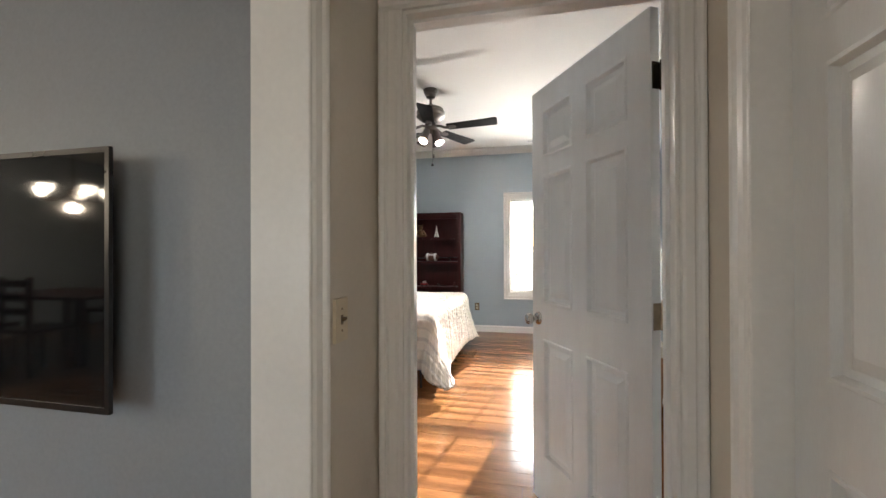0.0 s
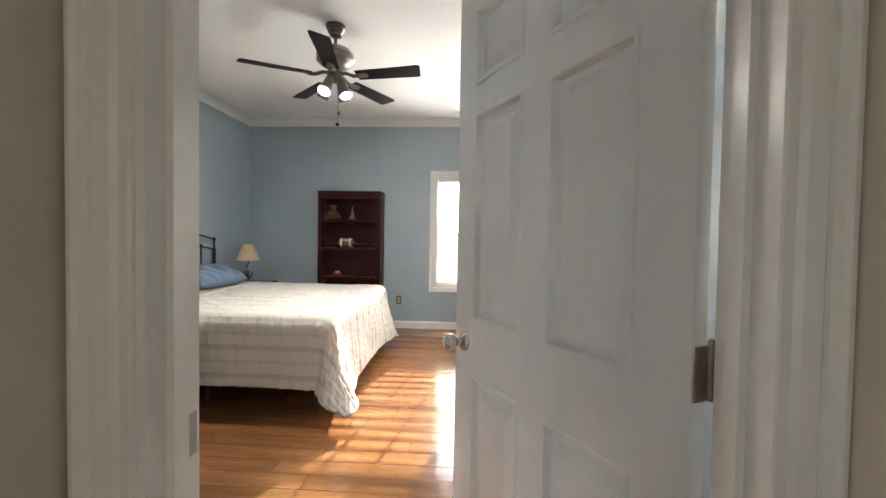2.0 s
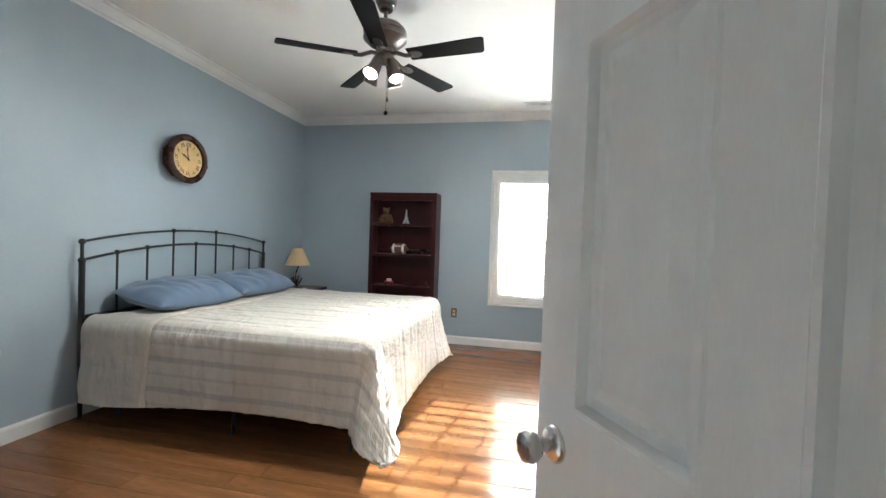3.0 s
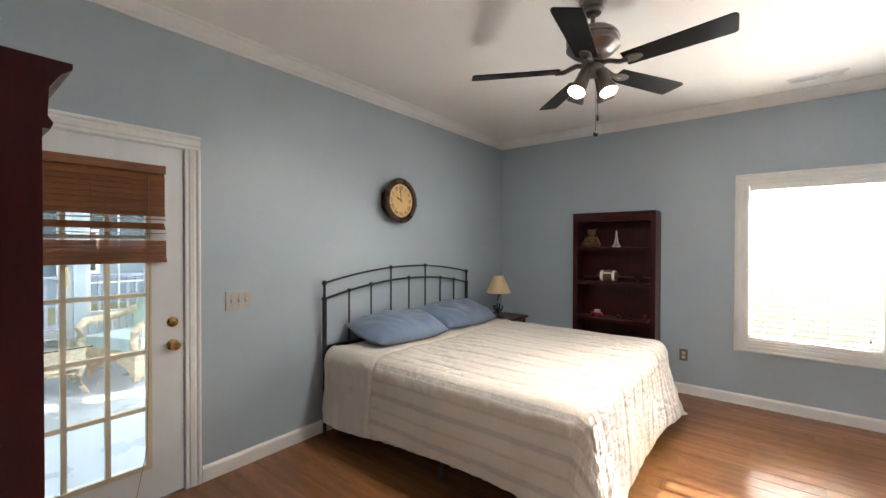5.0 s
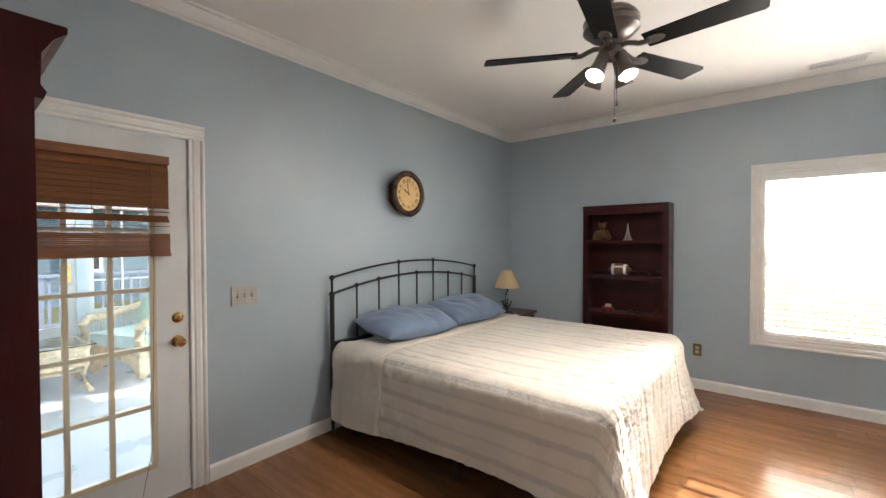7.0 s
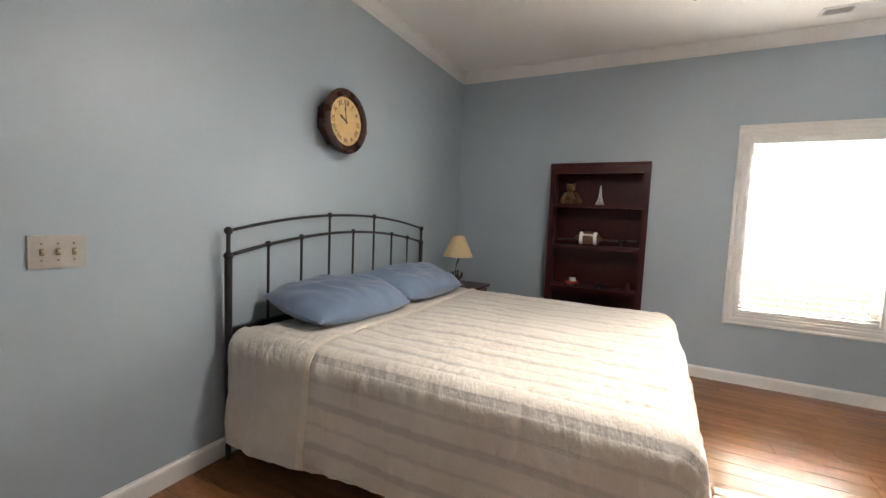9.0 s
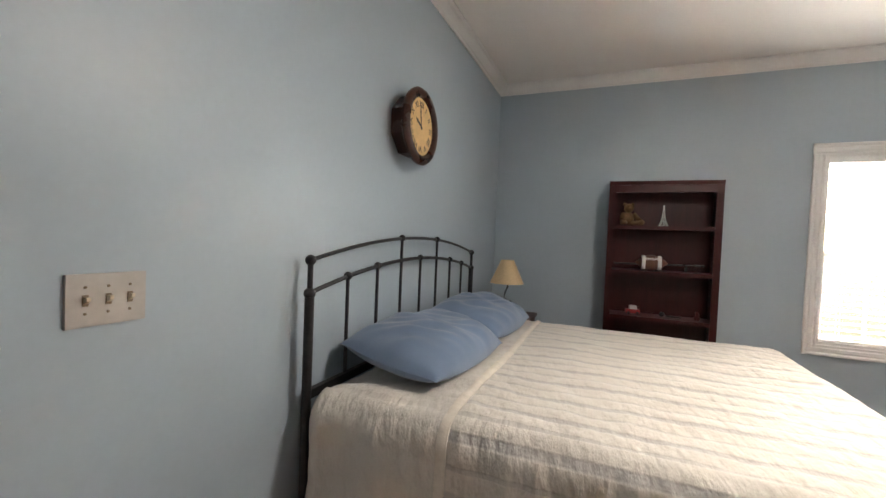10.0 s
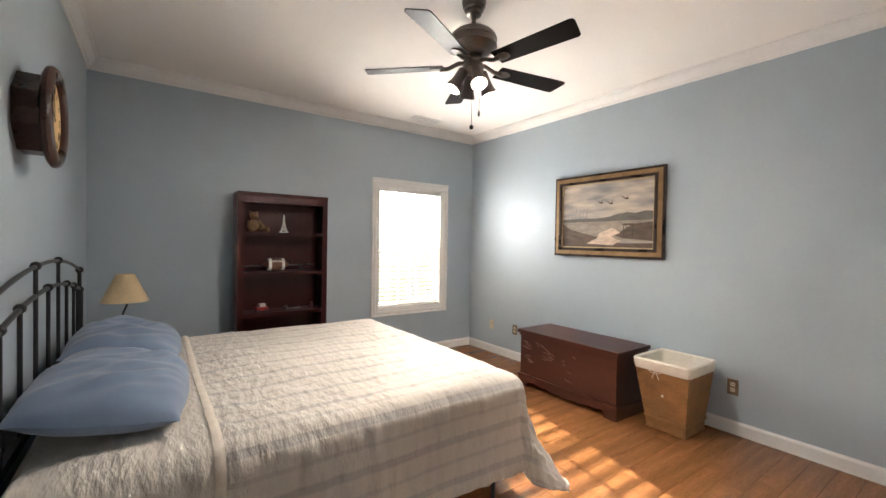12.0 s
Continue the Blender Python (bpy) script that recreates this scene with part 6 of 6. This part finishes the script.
def wicker_table(m):
    ob = thing("wicker_table", m, "low wicker table with a clear glass top", "table")
    table_glass = glass("table_glass", 0.0, (0.95, 1.0, 0.99))
    table_glass.node_tree.nodes["Principled BSDF"].inputs["IOR"].default_value = 1.2
    box("glass_top", (-0.5, 0.5, -0.32, 0.32, 0.465, 0.475), table_glass, ob, "clear glass tabletop")
    bm = bmesh.new()
    for b in ((-0.45, 0.45, -0.29, -0.26), (-0.45, 0.45, 0.26, 0.29), (-0.45, -0.42, -0.26, 0.26), (0.42, 0.45, -0.26, 0.26)):
        bm_box(bm, *b, 0.26, 0.464)
    part("woven_apron", bm, M_PALEWICKER, ob, bevel=0.006)
    box("lower_shelf", (-0.4, 0.4, -0.24, 0.24, 0.2, 0.22), M_PALEWICKER, ob)
    for sx in (-1, 1):
        for sy in (-1, 1):
            bm = bmesh.new()
            bm_tube(bm, [(sx * 0.43, sy * 0.27, 0.3), (sx * 0.405, sy * 0.25, 0.18), (sx * 0.42, sy * 0.26, 0.08), (sx * 0.46, sy * 0.29, 0.0)], 0.024, 10)
            part("leg", bm, M_PALEWICKER, ob, "curved cane leg", smooth=True)


wicker_table(pose(-5.74, 2.13, -0.01, 0, 0, 90))


# ---- the neighbouring house, beyond the sunroom ----
def neighbour():
    ob = thing("neighbour_house", pose(-17, 6, -0.45), "blue-grey clapboard house across the lawn", "house")
    wall_m = mat("blue_clapboard", (0.06, 0.095, 0.12), 0.8, spec=0.1, vary=0.08, scale=1.5)
    roof_m = mat("grey_shingle", (0.12, 0.115, 0.11), 0.85, vary=0.2, scale=6)
    bm = bmesh.new()
    for k in range(18):
        bm_prism(bm, [(0, 0), (0.025, 0), (0.006, 0.17), (0, 0.17)], lambda u, v, w: (u, w, 0.17 * k + v), -8, 8)
    bm_box(bm, -6, -0.001, -8, 8, 0, 3.06)
    part("wall", bm, wall_m, ob)
    bm = bmesh.new()
    bm_prism(bm, [(0.5, 3.0), (-3, 5.2), (-6.5, 3.0)], lambda u, v, w: (u, w, v), -8.4, 8.4)
    part("roof", bm, roof_m, ob)
    for y in (-5, -1.5, 2.5, 5.5):
        w = box("window", (0.01, 0.06, y - 0.5, y + 0.5, 1.0, 2.4), M_TRIM, ob, "white framed window")
        box("pane", (0.06, 0.065, y - 0.42, y + 0.42, 1.08, 2.32), M_SCREEN, w, bevel=0)


neighbour()


# ---- floor planks ----
def planks():
    rng = random.Random(11)
    w, gap = 0.127, 0.0012
    meshes = {}
    y, row = SY, 0
    while y < NY - 0.002:
        y1 = min(y + w, NY - 0.002)
        x = WX
        cut = -rng.uniform(0.1, 1.1)
        while x < EX - 0.001:
            ln = 1.2 + (cut if x == WX else 0)
            x1 = min(x + ln, EX)
            key = (round(x1 - x, 3), round(y1 - y, 3))
            if key not in meshes:
                bm = bmesh.new()
                bm_box(bm, gap, x1 - x - gap, gap, y1 - y - gap, -0.009, 0.0)
                meshes[key] = mesh_of("plank", bm, M_PLANK)
            piece("plank", meshes[key], pose(x, y, 0), FLOOR)
            x = x1
        y, row = y1, row + 1


planks()
